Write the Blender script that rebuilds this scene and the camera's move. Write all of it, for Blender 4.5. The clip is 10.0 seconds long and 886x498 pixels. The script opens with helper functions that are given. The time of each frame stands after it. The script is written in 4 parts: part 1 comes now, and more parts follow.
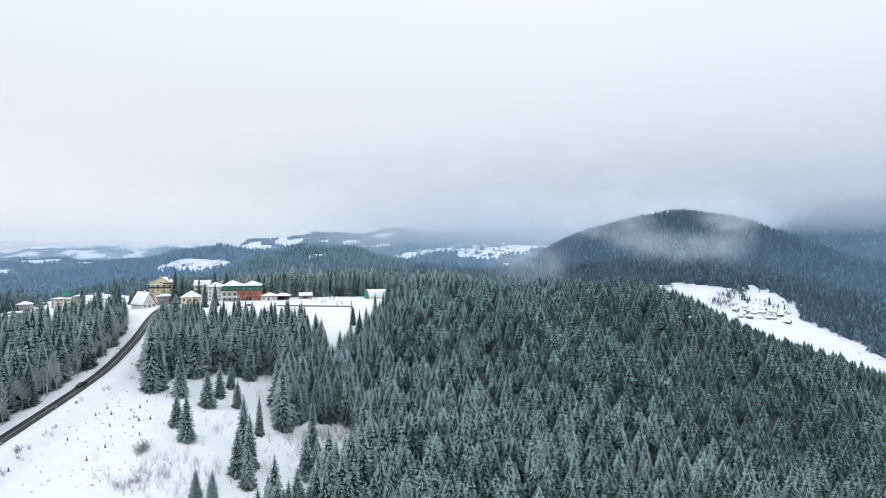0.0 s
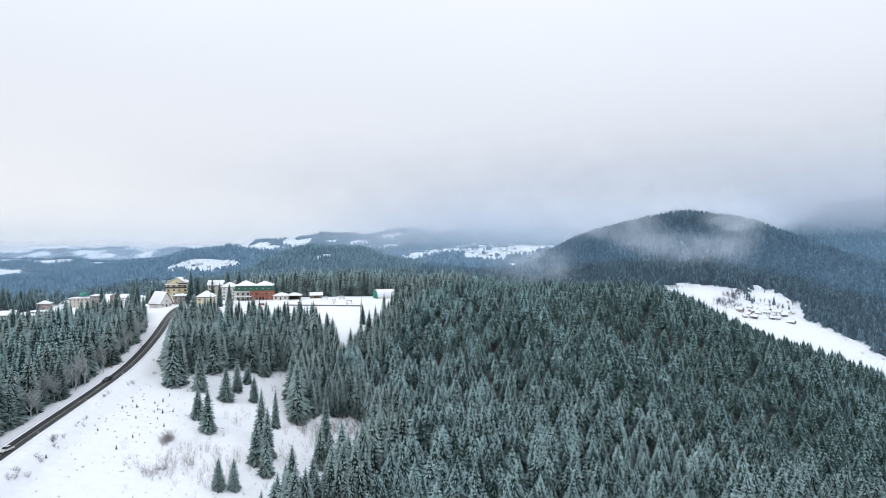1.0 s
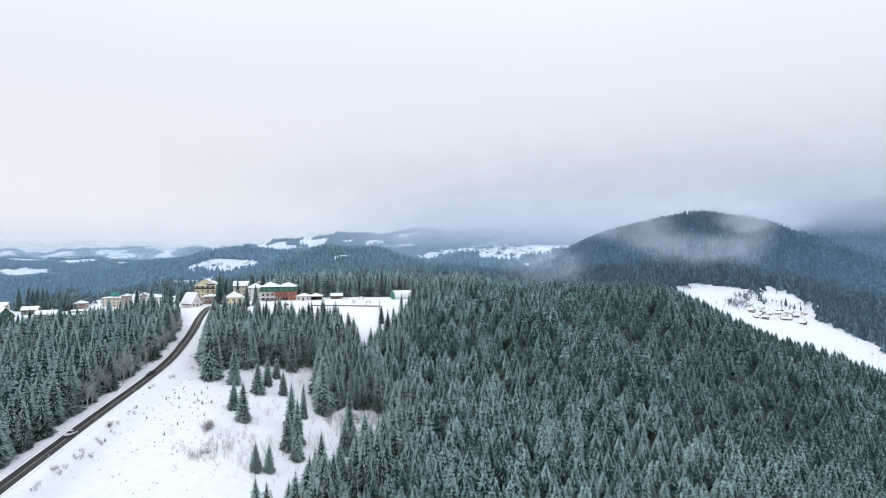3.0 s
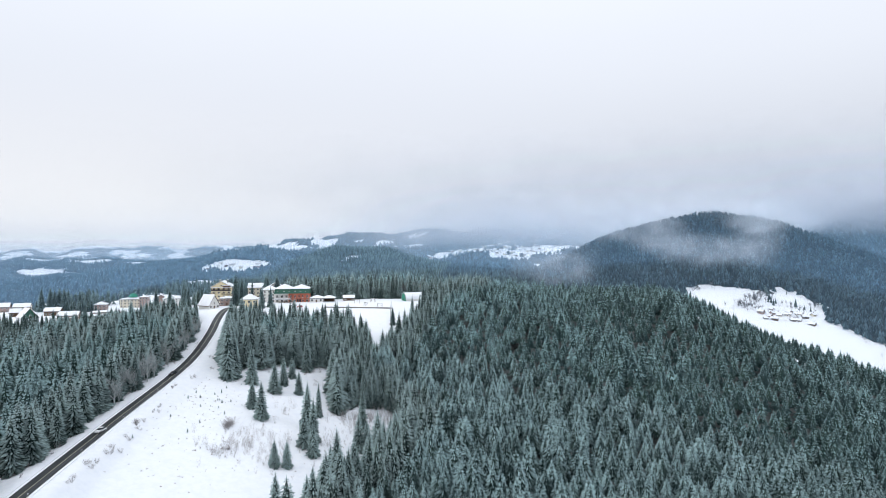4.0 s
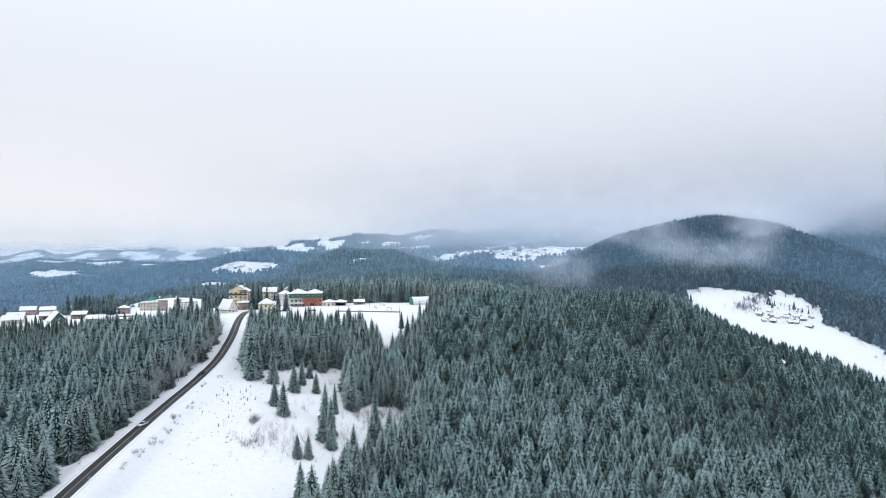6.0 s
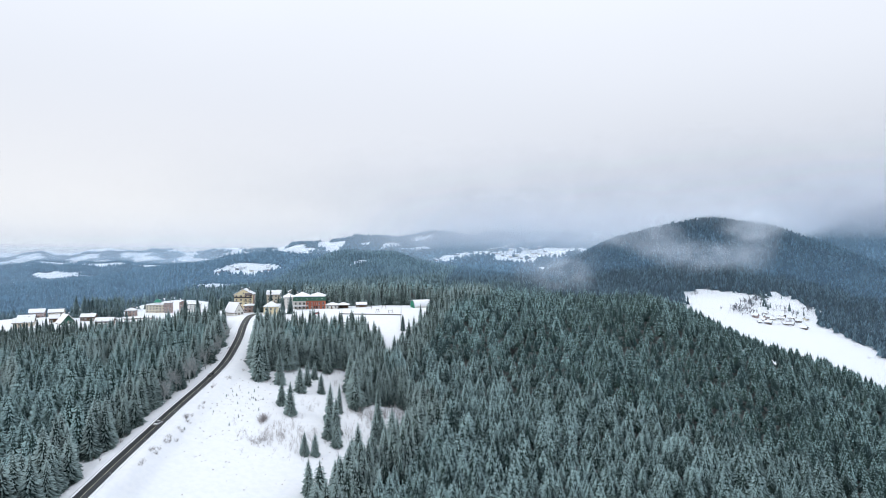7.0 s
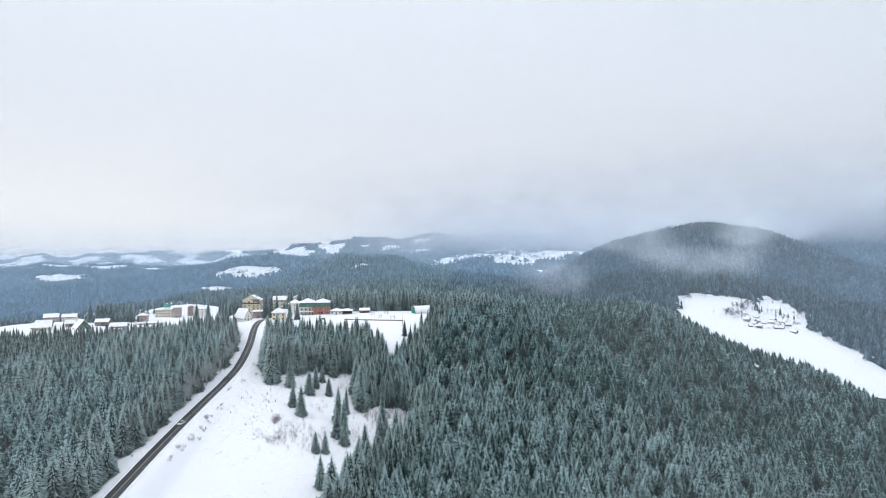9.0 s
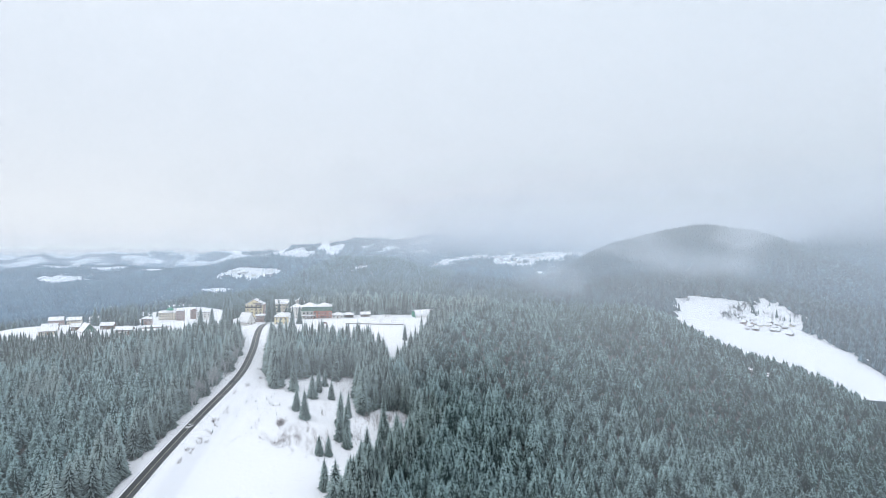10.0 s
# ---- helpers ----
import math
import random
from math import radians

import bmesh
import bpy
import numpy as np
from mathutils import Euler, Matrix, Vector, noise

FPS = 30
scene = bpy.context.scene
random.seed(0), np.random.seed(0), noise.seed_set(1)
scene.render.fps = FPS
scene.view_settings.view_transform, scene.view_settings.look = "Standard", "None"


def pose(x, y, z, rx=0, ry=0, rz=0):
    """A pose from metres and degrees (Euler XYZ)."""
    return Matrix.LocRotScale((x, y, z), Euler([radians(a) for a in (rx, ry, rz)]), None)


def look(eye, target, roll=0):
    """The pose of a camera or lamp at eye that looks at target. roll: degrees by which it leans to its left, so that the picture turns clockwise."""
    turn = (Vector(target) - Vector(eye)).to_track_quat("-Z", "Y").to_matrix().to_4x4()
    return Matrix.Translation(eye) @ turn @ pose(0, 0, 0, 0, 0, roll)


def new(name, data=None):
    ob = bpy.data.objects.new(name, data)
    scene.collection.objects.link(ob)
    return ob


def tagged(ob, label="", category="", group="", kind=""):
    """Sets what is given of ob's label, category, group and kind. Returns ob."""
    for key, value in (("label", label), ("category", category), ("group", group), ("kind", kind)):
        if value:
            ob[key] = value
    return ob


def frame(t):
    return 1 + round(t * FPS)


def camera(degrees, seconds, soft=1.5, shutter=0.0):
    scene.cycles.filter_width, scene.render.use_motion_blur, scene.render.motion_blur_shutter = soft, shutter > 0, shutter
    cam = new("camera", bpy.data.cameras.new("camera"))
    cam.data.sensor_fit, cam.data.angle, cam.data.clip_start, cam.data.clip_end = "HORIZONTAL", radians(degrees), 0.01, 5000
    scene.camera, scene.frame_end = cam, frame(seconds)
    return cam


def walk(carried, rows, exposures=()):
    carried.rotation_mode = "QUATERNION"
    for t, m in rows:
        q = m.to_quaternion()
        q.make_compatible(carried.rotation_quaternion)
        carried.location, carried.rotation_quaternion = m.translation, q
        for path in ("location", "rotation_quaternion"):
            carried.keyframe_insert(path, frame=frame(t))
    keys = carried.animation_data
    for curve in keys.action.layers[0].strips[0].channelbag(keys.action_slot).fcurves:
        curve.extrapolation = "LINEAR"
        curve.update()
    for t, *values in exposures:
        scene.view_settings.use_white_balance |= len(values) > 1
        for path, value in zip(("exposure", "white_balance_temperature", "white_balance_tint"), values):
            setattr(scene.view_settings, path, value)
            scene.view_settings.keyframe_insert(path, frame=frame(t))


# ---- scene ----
cam = camera(73.9, 10.0, soft=0.9)
METRES, EYE, TILT, LEAN, TURN = 110.0, 60.0, 0.0, 0.0, 0.0
ROWS = [
    (0.0, 0.0, 0.0, 0.0, 0.0, 0.0, -0.0),
    (0.5, 0.0007, -0.0514, 0.0038, 0.37, -0.0, 0.01),
    (1.0, 0.0017, -0.1018, 0.0073, 0.68, 0.0, 0.0),
    (1.5, 0.003, -0.1503, 0.011, 0.98, -0.01, -0.0),
    (2.0, 0.0042, -0.1971, 0.0155, 1.3, -0.03, -0.0),
    (2.5, 0.006, -0.2407, 0.0217, 1.64, -0.05, 0.0),
    (4.0, 0.0138, -0.364, 0.0539, 3.13, -0.08, 0.03),
    (4.5, 0.0168, -0.415, 0.0617, 3.35, -0.09, 0.05),
    (5.0, 0.02, -0.4694, 0.0744, 3.54, -0.08, 0.06),
    (5.5, 0.0235, -0.5241, 0.0869, 3.67, -0.06, 0.05),
    (7.0, 0.0337, -0.6878, 0.1249, 3.72, 0.04, 0.08),
    (7.5, 0.0369, -0.7411, 0.138, 3.71, 0.09, 0.08),
    (8.0, 0.04, -0.7935, 0.1511, 3.71, 0.14, 0.07),
    (8.5, 0.0429, -0.8444, 0.1636, 3.69, 0.17, 0.06),
    (9.0, 0.0457, -0.8918, 0.1787, 3.67, 0.18, 0.06),
    (9.5, 0.0479, -0.9339, 0.197, 3.65, 0.2, 0.05),
    (10.0, 0.0502, -0.9706, 0.2146, 3.64, 0.23, 0.02),
]
walk(cam, [(t, pose(0, 0, EYE, TILT, LEAN, TURN) @ pose(METRES * x, METRES * y, METRES * z, 90 + pitch, roll, yaw)) for t, x, y, z, yaw, pitch, roll in ROWS])

# ---- light: an overcast winter sky, brighter overhead, and a broad veiled sun ----
scene.view_settings.exposure = 0.08
scene.cycles.transparent_max_bounces = 48
world = bpy.data.worlds.new("overcast_sky")
scene.world = world
world.use_nodes = True


class Nodes:
    """A short way to write node trees."""

    def __init__(self, tree):
        self.tree = tree
        tree.nodes.clear()

    def add(self, kind, **inputs):
        n = self.tree.nodes.new(kind)
        for key, value in inputs.items():
            name = key.replace("_", " ")
            sock = n.inputs[int(key[1:])] if key[0] == "i" and key[1:].isdigit() else n.inputs[name]
            if isinstance(value, bpy.types.NodeSocket):
                self.tree.links.new(value, sock)
            else:
                sock.default_value = value
        return n

    def math(self, op, a, b=0.0, clamp=False):
        n = self.add("ShaderNodeMath", i0=a, i1=b)
        n.operation, n.use_clamp = op, clamp
        return n.outputs[0]

    def mix(self, fac, a, b):
        n = self.add("ShaderNodeMix", i0=fac, i6=a, i7=b)
        n.data_type = "RGBA"
        return n.outputs[2]

    def ramp(self, fac, lo, hi):
        n = self.add("ShaderNodeMapRange", Value=fac, From_Min=lo, From_Max=hi)
        n.interpolation_type = "SMOOTHSTEP"
        return n.outputs[0]

    def noise(self, vector, scale, detail=3.0, rough=0.55, distortion=0.0):
        return self.add("ShaderNodeTexNoise", Vector=vector, Scale=scale, Detail=detail, Roughness=rough, Distortion=distortion).outputs[0]


g = Nodes(world.node_tree)
way = g.add("ShaderNodeTexCoord").outputs["Generated"]
axes = g.add("ShaderNodeSeparateXYZ", Vector=way)
clear = g.add("ShaderNodeTexSky")
clear.sky_type, clear.sun_disc, clear.sun_elevation, clear.sun_rotation = "NISHITA", False, radians(31), radians(246)
sky = clear.outputs[0]
squashed = g.add("ShaderNodeMapping", Vector=way, Scale=(1.0, 1.0, 2.2)).outputs[0]
billow = g.noise(squashed, 1.7, 4.0, 0.5, 0.3)
fine = g.noise(squashed, 2.6, 4.0, 0.5, 0.3)
up = g.ramp(axes.outputs[2], 0.0, 0.9)
low = g.ramp(axes.outputs[2], 0.30, -0.02)
right = g.ramp(axes.outputs[0], -0.25, 0.75)
cloud = g.mix(up, (0.745, 0.78, 0.86, 1), (1.16, 1.22, 1.32, 1))
pale = g.mix(g.math("MULTIPLY", low, g.ramp(axes.outputs[0], 0.15, -0.6)), cloud, (0.92, 0.925, 0.95, 1))
dark = g.math("MULTIPLY", g.math("MULTIPLY", low, right), g.math("ADD", 0.75, g.math("MULTIPLY", g.ramp(fine, 0.25, 0.75), 0.25)))
cloud = g.mix(g.math("MULTIPLY", dark, 0.85), pale, (0.33, 0.37, 0.44, 1))
cloud = g.mix(g.math("MULTIPLY", g.ramp(billow, 0.35, 0.7), 0.06), cloud, (0.62, 0.66, 0.76, 1))
scaled = g.add("ShaderNodeVectorMath", i0=sky, i1=(0.08, 0.08, 0.08))
scaled.operation = "MULTIPLY"
thin = scaled.outputs[0]
mixed = g.mix(0.06, cloud, thin)
back = g.add("ShaderNodeBackground", Color=mixed, Strength=1.0)
g.add("ShaderNodeOutputWorld", Surface=back.outputs[0])

sun = new("sun", bpy.data.lights.new("sun", "SUN"))
sun.data.energy, sun.data.angle, sun.data.color = 0.85, radians(25), (1.0, 0.97, 0.93)
sun.matrix_world = look((0, 0, 0), (0.78, 0.35, -0.52))

# ---- materials ----


def material(name):
    m = bpy.data.materials.new(name)
    m.use_nodes = True
    return m, Nodes(m.node_tree)


def finish(n, **inputs):
    b = n.add("ShaderNodeBsdfPrincipled", **inputs)
    n.add("ShaderNodeOutputMaterial", Surface=b.outputs[0])


def place(n):
    return n.add("ShaderNodeNewGeometry").outputs["Position"]


def bumped(n, h, strength, distance):
    return n.add("ShaderNodeBump", Height=h, Strength=strength, Distance=distance).outputs[0]


def plain(name, colour, rough=0.7, scale=1.5, vary=0.25, metal=0.0):
    """A painted or mineral surface with a broad and a fine stain."""
    m, n = material(name)
    p = place(n)
    broad, small = n.noise(p, scale * 0.25, 3.0), n.noise(p, scale * 4, 4.0)
    f = n.math("ADD", n.math("MULTIPLY", broad, 0.6), n.math("MULTIPLY", small, 0.4))
    worn = tuple(c * (1 - vary) for c in colour)
    c = n.mix(n.ramp(f, 0.35, 0.65), (*colour, 1), (*worn, 1))
    finish(n, Base_Color=c, Roughness=rough, Metallic=metal, Normal=bumped(n, small, 0.15, 0.02))
    return m


def snow_material(name, tint=(0.86, 0.89, 0.93)):
    m, n = material(name)
    p = place(n)
    drift, crust, grain = n.noise(p, 0.05, 4.0), n.noise(p, 0.45, 5.0, 0.6), n.noise(p, 3.0, 3.0)
    c = n.mix(n.ramp(crust, 0.35, 0.7), (*tint, 1), (tint[0] * 0.94, tint[1] * 0.95, tint[2] * 0.97, 1))
    # stalks and earth that the thin snow lets through
    poke = n.math("MULTIPLY", n.ramp(n.noise(p, 0.7, 6.0, 0.7), 0.66, 0.76), n.ramp(drift, 0.45, 0.62))
    c = n.mix(n.math("MULTIPLY", poke, 0.5), c, (0.24, 0.22, 0.20, 1))
    h = n.math("ADD", n.math("MULTIPLY", crust, 1.0), n.math("MULTIPLY", grain, 0.15))
    finish(n, Base_Color=c, Roughness=0.75, Normal=bumped(n, h, 0.35, 0.5))
    return m


def conifer_material(name, needle, snow, amount):
    """Needles, with snow where a branch faces up, and crown shade painted in through a point attribute."""
    m, n = material(name)
    geo = n.add("ShaderNodeNewGeometry")
    p = geo.outputs["Position"]
    up = n.add("ShaderNodeSeparateXYZ", Vector=geo.outputs["Normal"]).outputs[2]
    own = geo.outputs["Random Per Island"]
    tree, tuft = n.noise(p, 0.11, 2.0), n.noise(p, 2.6, 4.0, 0.7)
    stand = n.math("MULTIPLY", n.math("SUBTRACT", n.noise(p, 0.014, 3.0), 0.5), 0.5)
    # more of the snow colour towards the west
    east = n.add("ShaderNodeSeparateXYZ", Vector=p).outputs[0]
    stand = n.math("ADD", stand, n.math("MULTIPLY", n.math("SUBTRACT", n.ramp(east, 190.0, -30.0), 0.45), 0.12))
    # rime on the tips, and the painted shade inside and low on crowns
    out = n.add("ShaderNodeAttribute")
    out.attribute_name = "frost_shade"
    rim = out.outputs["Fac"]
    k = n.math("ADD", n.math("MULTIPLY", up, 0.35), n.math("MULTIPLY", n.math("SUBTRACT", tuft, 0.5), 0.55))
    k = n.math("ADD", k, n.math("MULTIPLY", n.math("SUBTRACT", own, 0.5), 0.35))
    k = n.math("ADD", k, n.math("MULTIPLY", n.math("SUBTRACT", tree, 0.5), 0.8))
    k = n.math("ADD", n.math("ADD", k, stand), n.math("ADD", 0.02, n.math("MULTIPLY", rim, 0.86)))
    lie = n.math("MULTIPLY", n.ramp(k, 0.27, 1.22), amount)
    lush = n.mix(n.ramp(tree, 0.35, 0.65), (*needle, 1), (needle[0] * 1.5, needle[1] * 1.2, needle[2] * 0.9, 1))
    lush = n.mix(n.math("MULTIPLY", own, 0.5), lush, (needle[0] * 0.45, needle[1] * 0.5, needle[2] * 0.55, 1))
    finish(n, Base_Color=n.mix(lie, lush, (*snow, 1)), Roughness=0.8)
    return m


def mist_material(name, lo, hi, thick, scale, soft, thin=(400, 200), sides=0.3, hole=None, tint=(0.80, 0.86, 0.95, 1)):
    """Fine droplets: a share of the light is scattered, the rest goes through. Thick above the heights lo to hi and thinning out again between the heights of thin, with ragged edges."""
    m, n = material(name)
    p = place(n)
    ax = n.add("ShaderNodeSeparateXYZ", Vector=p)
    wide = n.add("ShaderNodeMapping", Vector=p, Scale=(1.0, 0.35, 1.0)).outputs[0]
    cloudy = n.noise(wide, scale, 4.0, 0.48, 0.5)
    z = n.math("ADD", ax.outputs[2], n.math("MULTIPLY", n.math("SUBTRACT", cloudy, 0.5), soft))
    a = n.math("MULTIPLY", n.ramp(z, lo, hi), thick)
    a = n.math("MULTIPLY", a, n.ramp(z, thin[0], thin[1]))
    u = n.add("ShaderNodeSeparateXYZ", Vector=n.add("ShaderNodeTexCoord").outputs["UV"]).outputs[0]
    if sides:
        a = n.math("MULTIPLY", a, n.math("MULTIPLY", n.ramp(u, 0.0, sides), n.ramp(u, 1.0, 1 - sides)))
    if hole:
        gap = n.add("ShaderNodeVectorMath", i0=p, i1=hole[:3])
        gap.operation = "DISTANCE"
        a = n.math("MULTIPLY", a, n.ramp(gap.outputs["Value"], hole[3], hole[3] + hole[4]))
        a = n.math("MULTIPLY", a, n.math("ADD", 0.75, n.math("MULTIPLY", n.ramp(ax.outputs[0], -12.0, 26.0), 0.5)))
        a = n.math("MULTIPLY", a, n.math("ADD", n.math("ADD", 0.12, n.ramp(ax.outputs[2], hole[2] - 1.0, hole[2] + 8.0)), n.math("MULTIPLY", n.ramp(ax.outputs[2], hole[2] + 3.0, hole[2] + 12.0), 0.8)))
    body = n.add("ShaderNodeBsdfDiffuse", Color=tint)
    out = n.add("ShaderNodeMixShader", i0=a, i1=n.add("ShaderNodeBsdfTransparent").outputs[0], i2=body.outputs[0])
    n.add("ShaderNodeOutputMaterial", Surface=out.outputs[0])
    return m


SNOW = snow_material("snow")
ROOF_SNOW = snow_material("roof_snow", (0.88, 0.90, 0.93))
FLOOR = plain("forest_floor", (0.20, 0.22, 0.22), 0.9, 0.5, 0.7)
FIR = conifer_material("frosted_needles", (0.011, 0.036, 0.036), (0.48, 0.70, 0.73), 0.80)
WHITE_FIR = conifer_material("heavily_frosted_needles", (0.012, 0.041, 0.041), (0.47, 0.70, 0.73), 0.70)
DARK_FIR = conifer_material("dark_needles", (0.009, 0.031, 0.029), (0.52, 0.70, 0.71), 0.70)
CREST_FIR = conifer_material("crest_needles", (0.013, 0.042, 0.044), (0.44, 0.69, 0.72), 0.80)
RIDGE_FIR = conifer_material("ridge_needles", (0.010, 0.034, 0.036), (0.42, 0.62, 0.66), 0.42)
# far needles: the blue haze of distance is put into both colours
FAR_FIR = conifer_material("haze_tinted_needles", (0.005, 0.022, 0.036), (0.34, 0.56, 0.68), 0.30)
# far woodland floor, the hills' shade and blue distance painted into its colour
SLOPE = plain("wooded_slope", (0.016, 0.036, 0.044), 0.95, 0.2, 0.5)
BARK = plain("bark", (0.085, 0.065, 0.05), 0.9, 3, 0.4)
TWIG = plain("bare_twigs", (0.34, 0.315, 0.32), 0.9, 2, 0.35)
RIME = plain("rimed_bark", (0.50, 0.54, 0.55), 0.9, 2, 0.4)
GREYWOOD = plain("grey_bark", (0.17, 0.17, 0.18), 0.9, 2, 0.35)
RUST = plain("rusty_leaves", (0.26, 0.19, 0.15), 0.9, 2, 0.35)
ASPHALT = plain("wet_asphalt", (0.030, 0.036, 0.041), 0.6, 0.6, 0.3)
LINE = plain("faded_line_paint", (0.50, 0.48, 0.36), 0.7, 2, 0.3)
WHITE = plain("white_render", (0.78, 0.77, 0.74), 0.8, 0.8, 0.12)
CREAM = plain("cream_render", (0.66, 0.60, 0.47), 0.8, 0.8, 0.15)
YELLOW = plain("yellow_render", (0.80, 0.70, 0.45), 0.8, 0.8, 0.15)
ORANGE = plain("orange_red_render", (0.60, 0.19, 0.12), 0.8, 0.8, 0.2)
PINK = plain("dull_pink_render", (0.38, 0.27, 0.24), 0.8, 0.8, 0.2)
GREY = plain("grey_render", (0.36, 0.36, 0.36), 0.85, 0.8, 0.25)
GREEN = plain("dark_green_sheet", (0.02, 0.11, 0.075), 0.5, 0.5, 0.25)
TEAL = plain("bright_green_sheet", (0.015, 0.27, 0.17), 0.5, 0.5, 0.2)
WOOD = plain("dark_brown_boards", (0.13, 0.075, 0.045), 0.8, 2, 0.35)
TILE = plain("dark_roof_tiles", (0.07, 0.06, 0.06), 0.8, 1, 0.3)
METAL = plain("galvanised_steel", (0.40, 0.41, 0.42), 0.45, 2, 0.2, 0.7)
CONCRETE = plain("stained_concrete", (0.25, 0.235, 0.22), 0.85, 0.6, 0.35)
CAR_WHITE = plain("white_car_paint", (0.75, 0.76, 0.77), 0.3, 1, 0.05)
CAR_DARK = plain("dark_car_paint", (0.02, 0.022, 0.026), 0.3, 1, 0.1)
RED_PAINT = plain("red_car_paint", (0.35, 0.02, 0.02), 0.3, 1, 0.1)
RUBBER = plain("tyre_rubber", (0.02, 0.02, 0.02), 0.8, 3, 0.2)
GLASS = plain("dark_window_glass", (0.035, 0.042, 0.05), 0.12, 1, 0.3)
LAMP_GLASS = plain("lamp_glass", (0.5, 0.5, 0.48), 0.2, 1, 0.1)
# ---- road line ----
ROAD_Y = [-300, 60, 100, 135, 180, 222, 250, 276, 293, 325, 355, 375]
ROAD_X = [-60, -113, -120.5, -127, -133, -136.5, -140, -147, -151, -162, -169.5, -170]
# ---- terrain ----
def step(a, b, x):
    u = np.clip((x - a) / (b - a), 0, 1)
    return u * u * (3 - 2 * u)


def bump(x, y, cx, cy, rx, ry):
    return np.exp(-((x - cx) / rx) ** 2 - ((y - cy) / ry) ** 2)


def soft_max(a, b, k):
    return 0.5 * (a + b + np.sqrt((a - b) ** 2 + k * k))


CREST_Y = [-300, 0, 80, 140, 190, 230, 300, 355, 400, 470, 560, 700, 900, 1300]
CREST_Z = [-22, -7, -3, 0.5, 5, 9.5, 19, 26, 27, 26, 17, 4, 6, 10]
FALL_E = [-10, 0, 12, 37, 57, 85, 120, 170, 400, 800]
FALL_NEAR = [0, 0, 2.6, 8.5, 13, 21, 29, 38, 40, 40]
FALL_FAR = [0, 0, 0, 0, 0, 0, 1, 4, 10, 10]


def smooth_curve(xs, ys, x):
    d = 14.0
    return (np.interp(x - d, xs, ys) + np.interp(x - d / 3, xs, ys) + np.interp(x + d / 3, xs, ys) + np.interp(x + d, xs, ys)) / 4


def road_x(y):
    return smooth_curve(ROAD_Y, ROAD_X, y)


def height(x, y):
    """The height of the bare ground."""
    x, y = np.asarray(x, float), np.asarray(y, float)
    e = x - (-130.0)
    crest = smooth_curve(CREST_Y, CREST_Z, y)
    far = step(235, 400, y)
    fall = (1 - far) * smooth_curve(FALL_E, FALL_NEAR, e) + far * smooth_curve(FALL_E, FALL_FAR, e)
    q = np.clip(x - 40, 0, None)
    fall = fall + np.where(q < 185, 0.00108 * q * q, 37 + 0.4 * (q - 185))
    west = np.clip(-e, 0, None)
    rise = 3 * step(8, 60, west) * (1 - step(150, 250, y)) - 18 * step(45, 170, west) * step(150, 280, y) * (1 - 0.30 * step(340, 400, y))
    drop = 0.24 * np.clip(west - 330, 0, 500) + 0.06 * np.clip(west - 240, 0, 90)
    # the wood's brow above the meadow
    brow = 12 * bump(x, y, 145, 430, 55, 120) + 9 * bump(x, y, 270, 390, 75, 120)
    spur = crest - fall + rise - drop + brow
    # the slope with the meadow, and the wooded hill behind it
    east = -52 + 0.185 * (y - 683) - 0.02 * (x - 470)
    east = np.minimum(east, -16 + 0.02 * (y - 950)) - 0.25 * np.clip(560 - y, 0, 400)
    hill = 197 * bump(x, y, 524, 1350, 250, 290) + 34 * bump(x, y, 800, 1330, 150, 300) + 48 * bump(x, y, 290, 1350, 130, 220)
    east = east + hill - 70 * step(150, -250, x) - 0.16 * np.clip(x - 560, 0, 500) * (1 - step(800, 1200, y))
    z = soft_max(spur, east, 26) - 3
    # the country behind
    back = step(1000, 1700, y)
    z = z * (1 - back) + back * (0.35 * z - 20)
    z = z + 72 * bump(x, y, -305, 1480, 210, 230) + 20 * bump(x, y, 60, 1950, 320, 260)
    z = z + 92 * bump(x, y, -720, 1950, 330, 260) + 30 * bump(x, y, -1080, 1800, 260, 240)
    z = z + 62 * bump(x, y, -1750, 2350, 520, 260)
    z = z + 60 * bump(x, y, -3600, 4600, 1500, 500) + 70 * bump(x, y, -1700, 4700, 1700, 500)
    z = z + 22 * bump(x, y, 560, 3050, 200, 180) + 60 * bump(x, y, 200, 3150, 700, 380) + 190 * bump(x, y, 400, 4300, 1250, 650) + 95 * bump(x, y, -950, 4300, 600, 500)
    z = z + 240 * bump(x, y, 1500, 2050, 420, 330) + 120 * bump(x, y, 1900, 3000, 1000, 700)
    z = z + 18 * bump(x, y, -495, 800, 130, 110) + 15 * bump(x, y, -372, 645, 80, 62)
    roll = np.sin(x / 61 + 1.3) * np.cos(y / 77 + 0.4) + 0.6 * np.sin(x / 29 + y / 43)
    z = z + roll * (0.25 + 3.2 * step(500, 1400, np.hypot(x + 60, y)) + 4 * step(1600, 3000, y))
    z = z + step(2300, 3000, y) * (22 * np.sin(x / 170 + 0.5) * np.cos(y / 260) + 12 * np.sin(x / 83 + y / 140))
    # the bed of the road
    w = np.abs(x - road_x(y))
    bed = smooth_curve(CREST_Y, CREST_Z, y) - 1.2
    k = (1 - step(4.5, 14, w)) * (1 - step(352, 372, y))
    return z * (1 - k) + bed * k
# ---- end of terrain ----

# ---- building helpers ----


def part(name, bm, mat, parent=None, label=""):
    me = bpy.data.meshes.new(name)
    bm.to_mesh(me)
    bm.free()
    me.materials.append(mat)
    ob = new(name, me)
    ob.parent = parent
    return tagged(ob, label)


def empty(name, m, label, category, group=""):
    ob = new(name)
    ob.matrix_basis = m
    return tagged(ob, label, category, group)


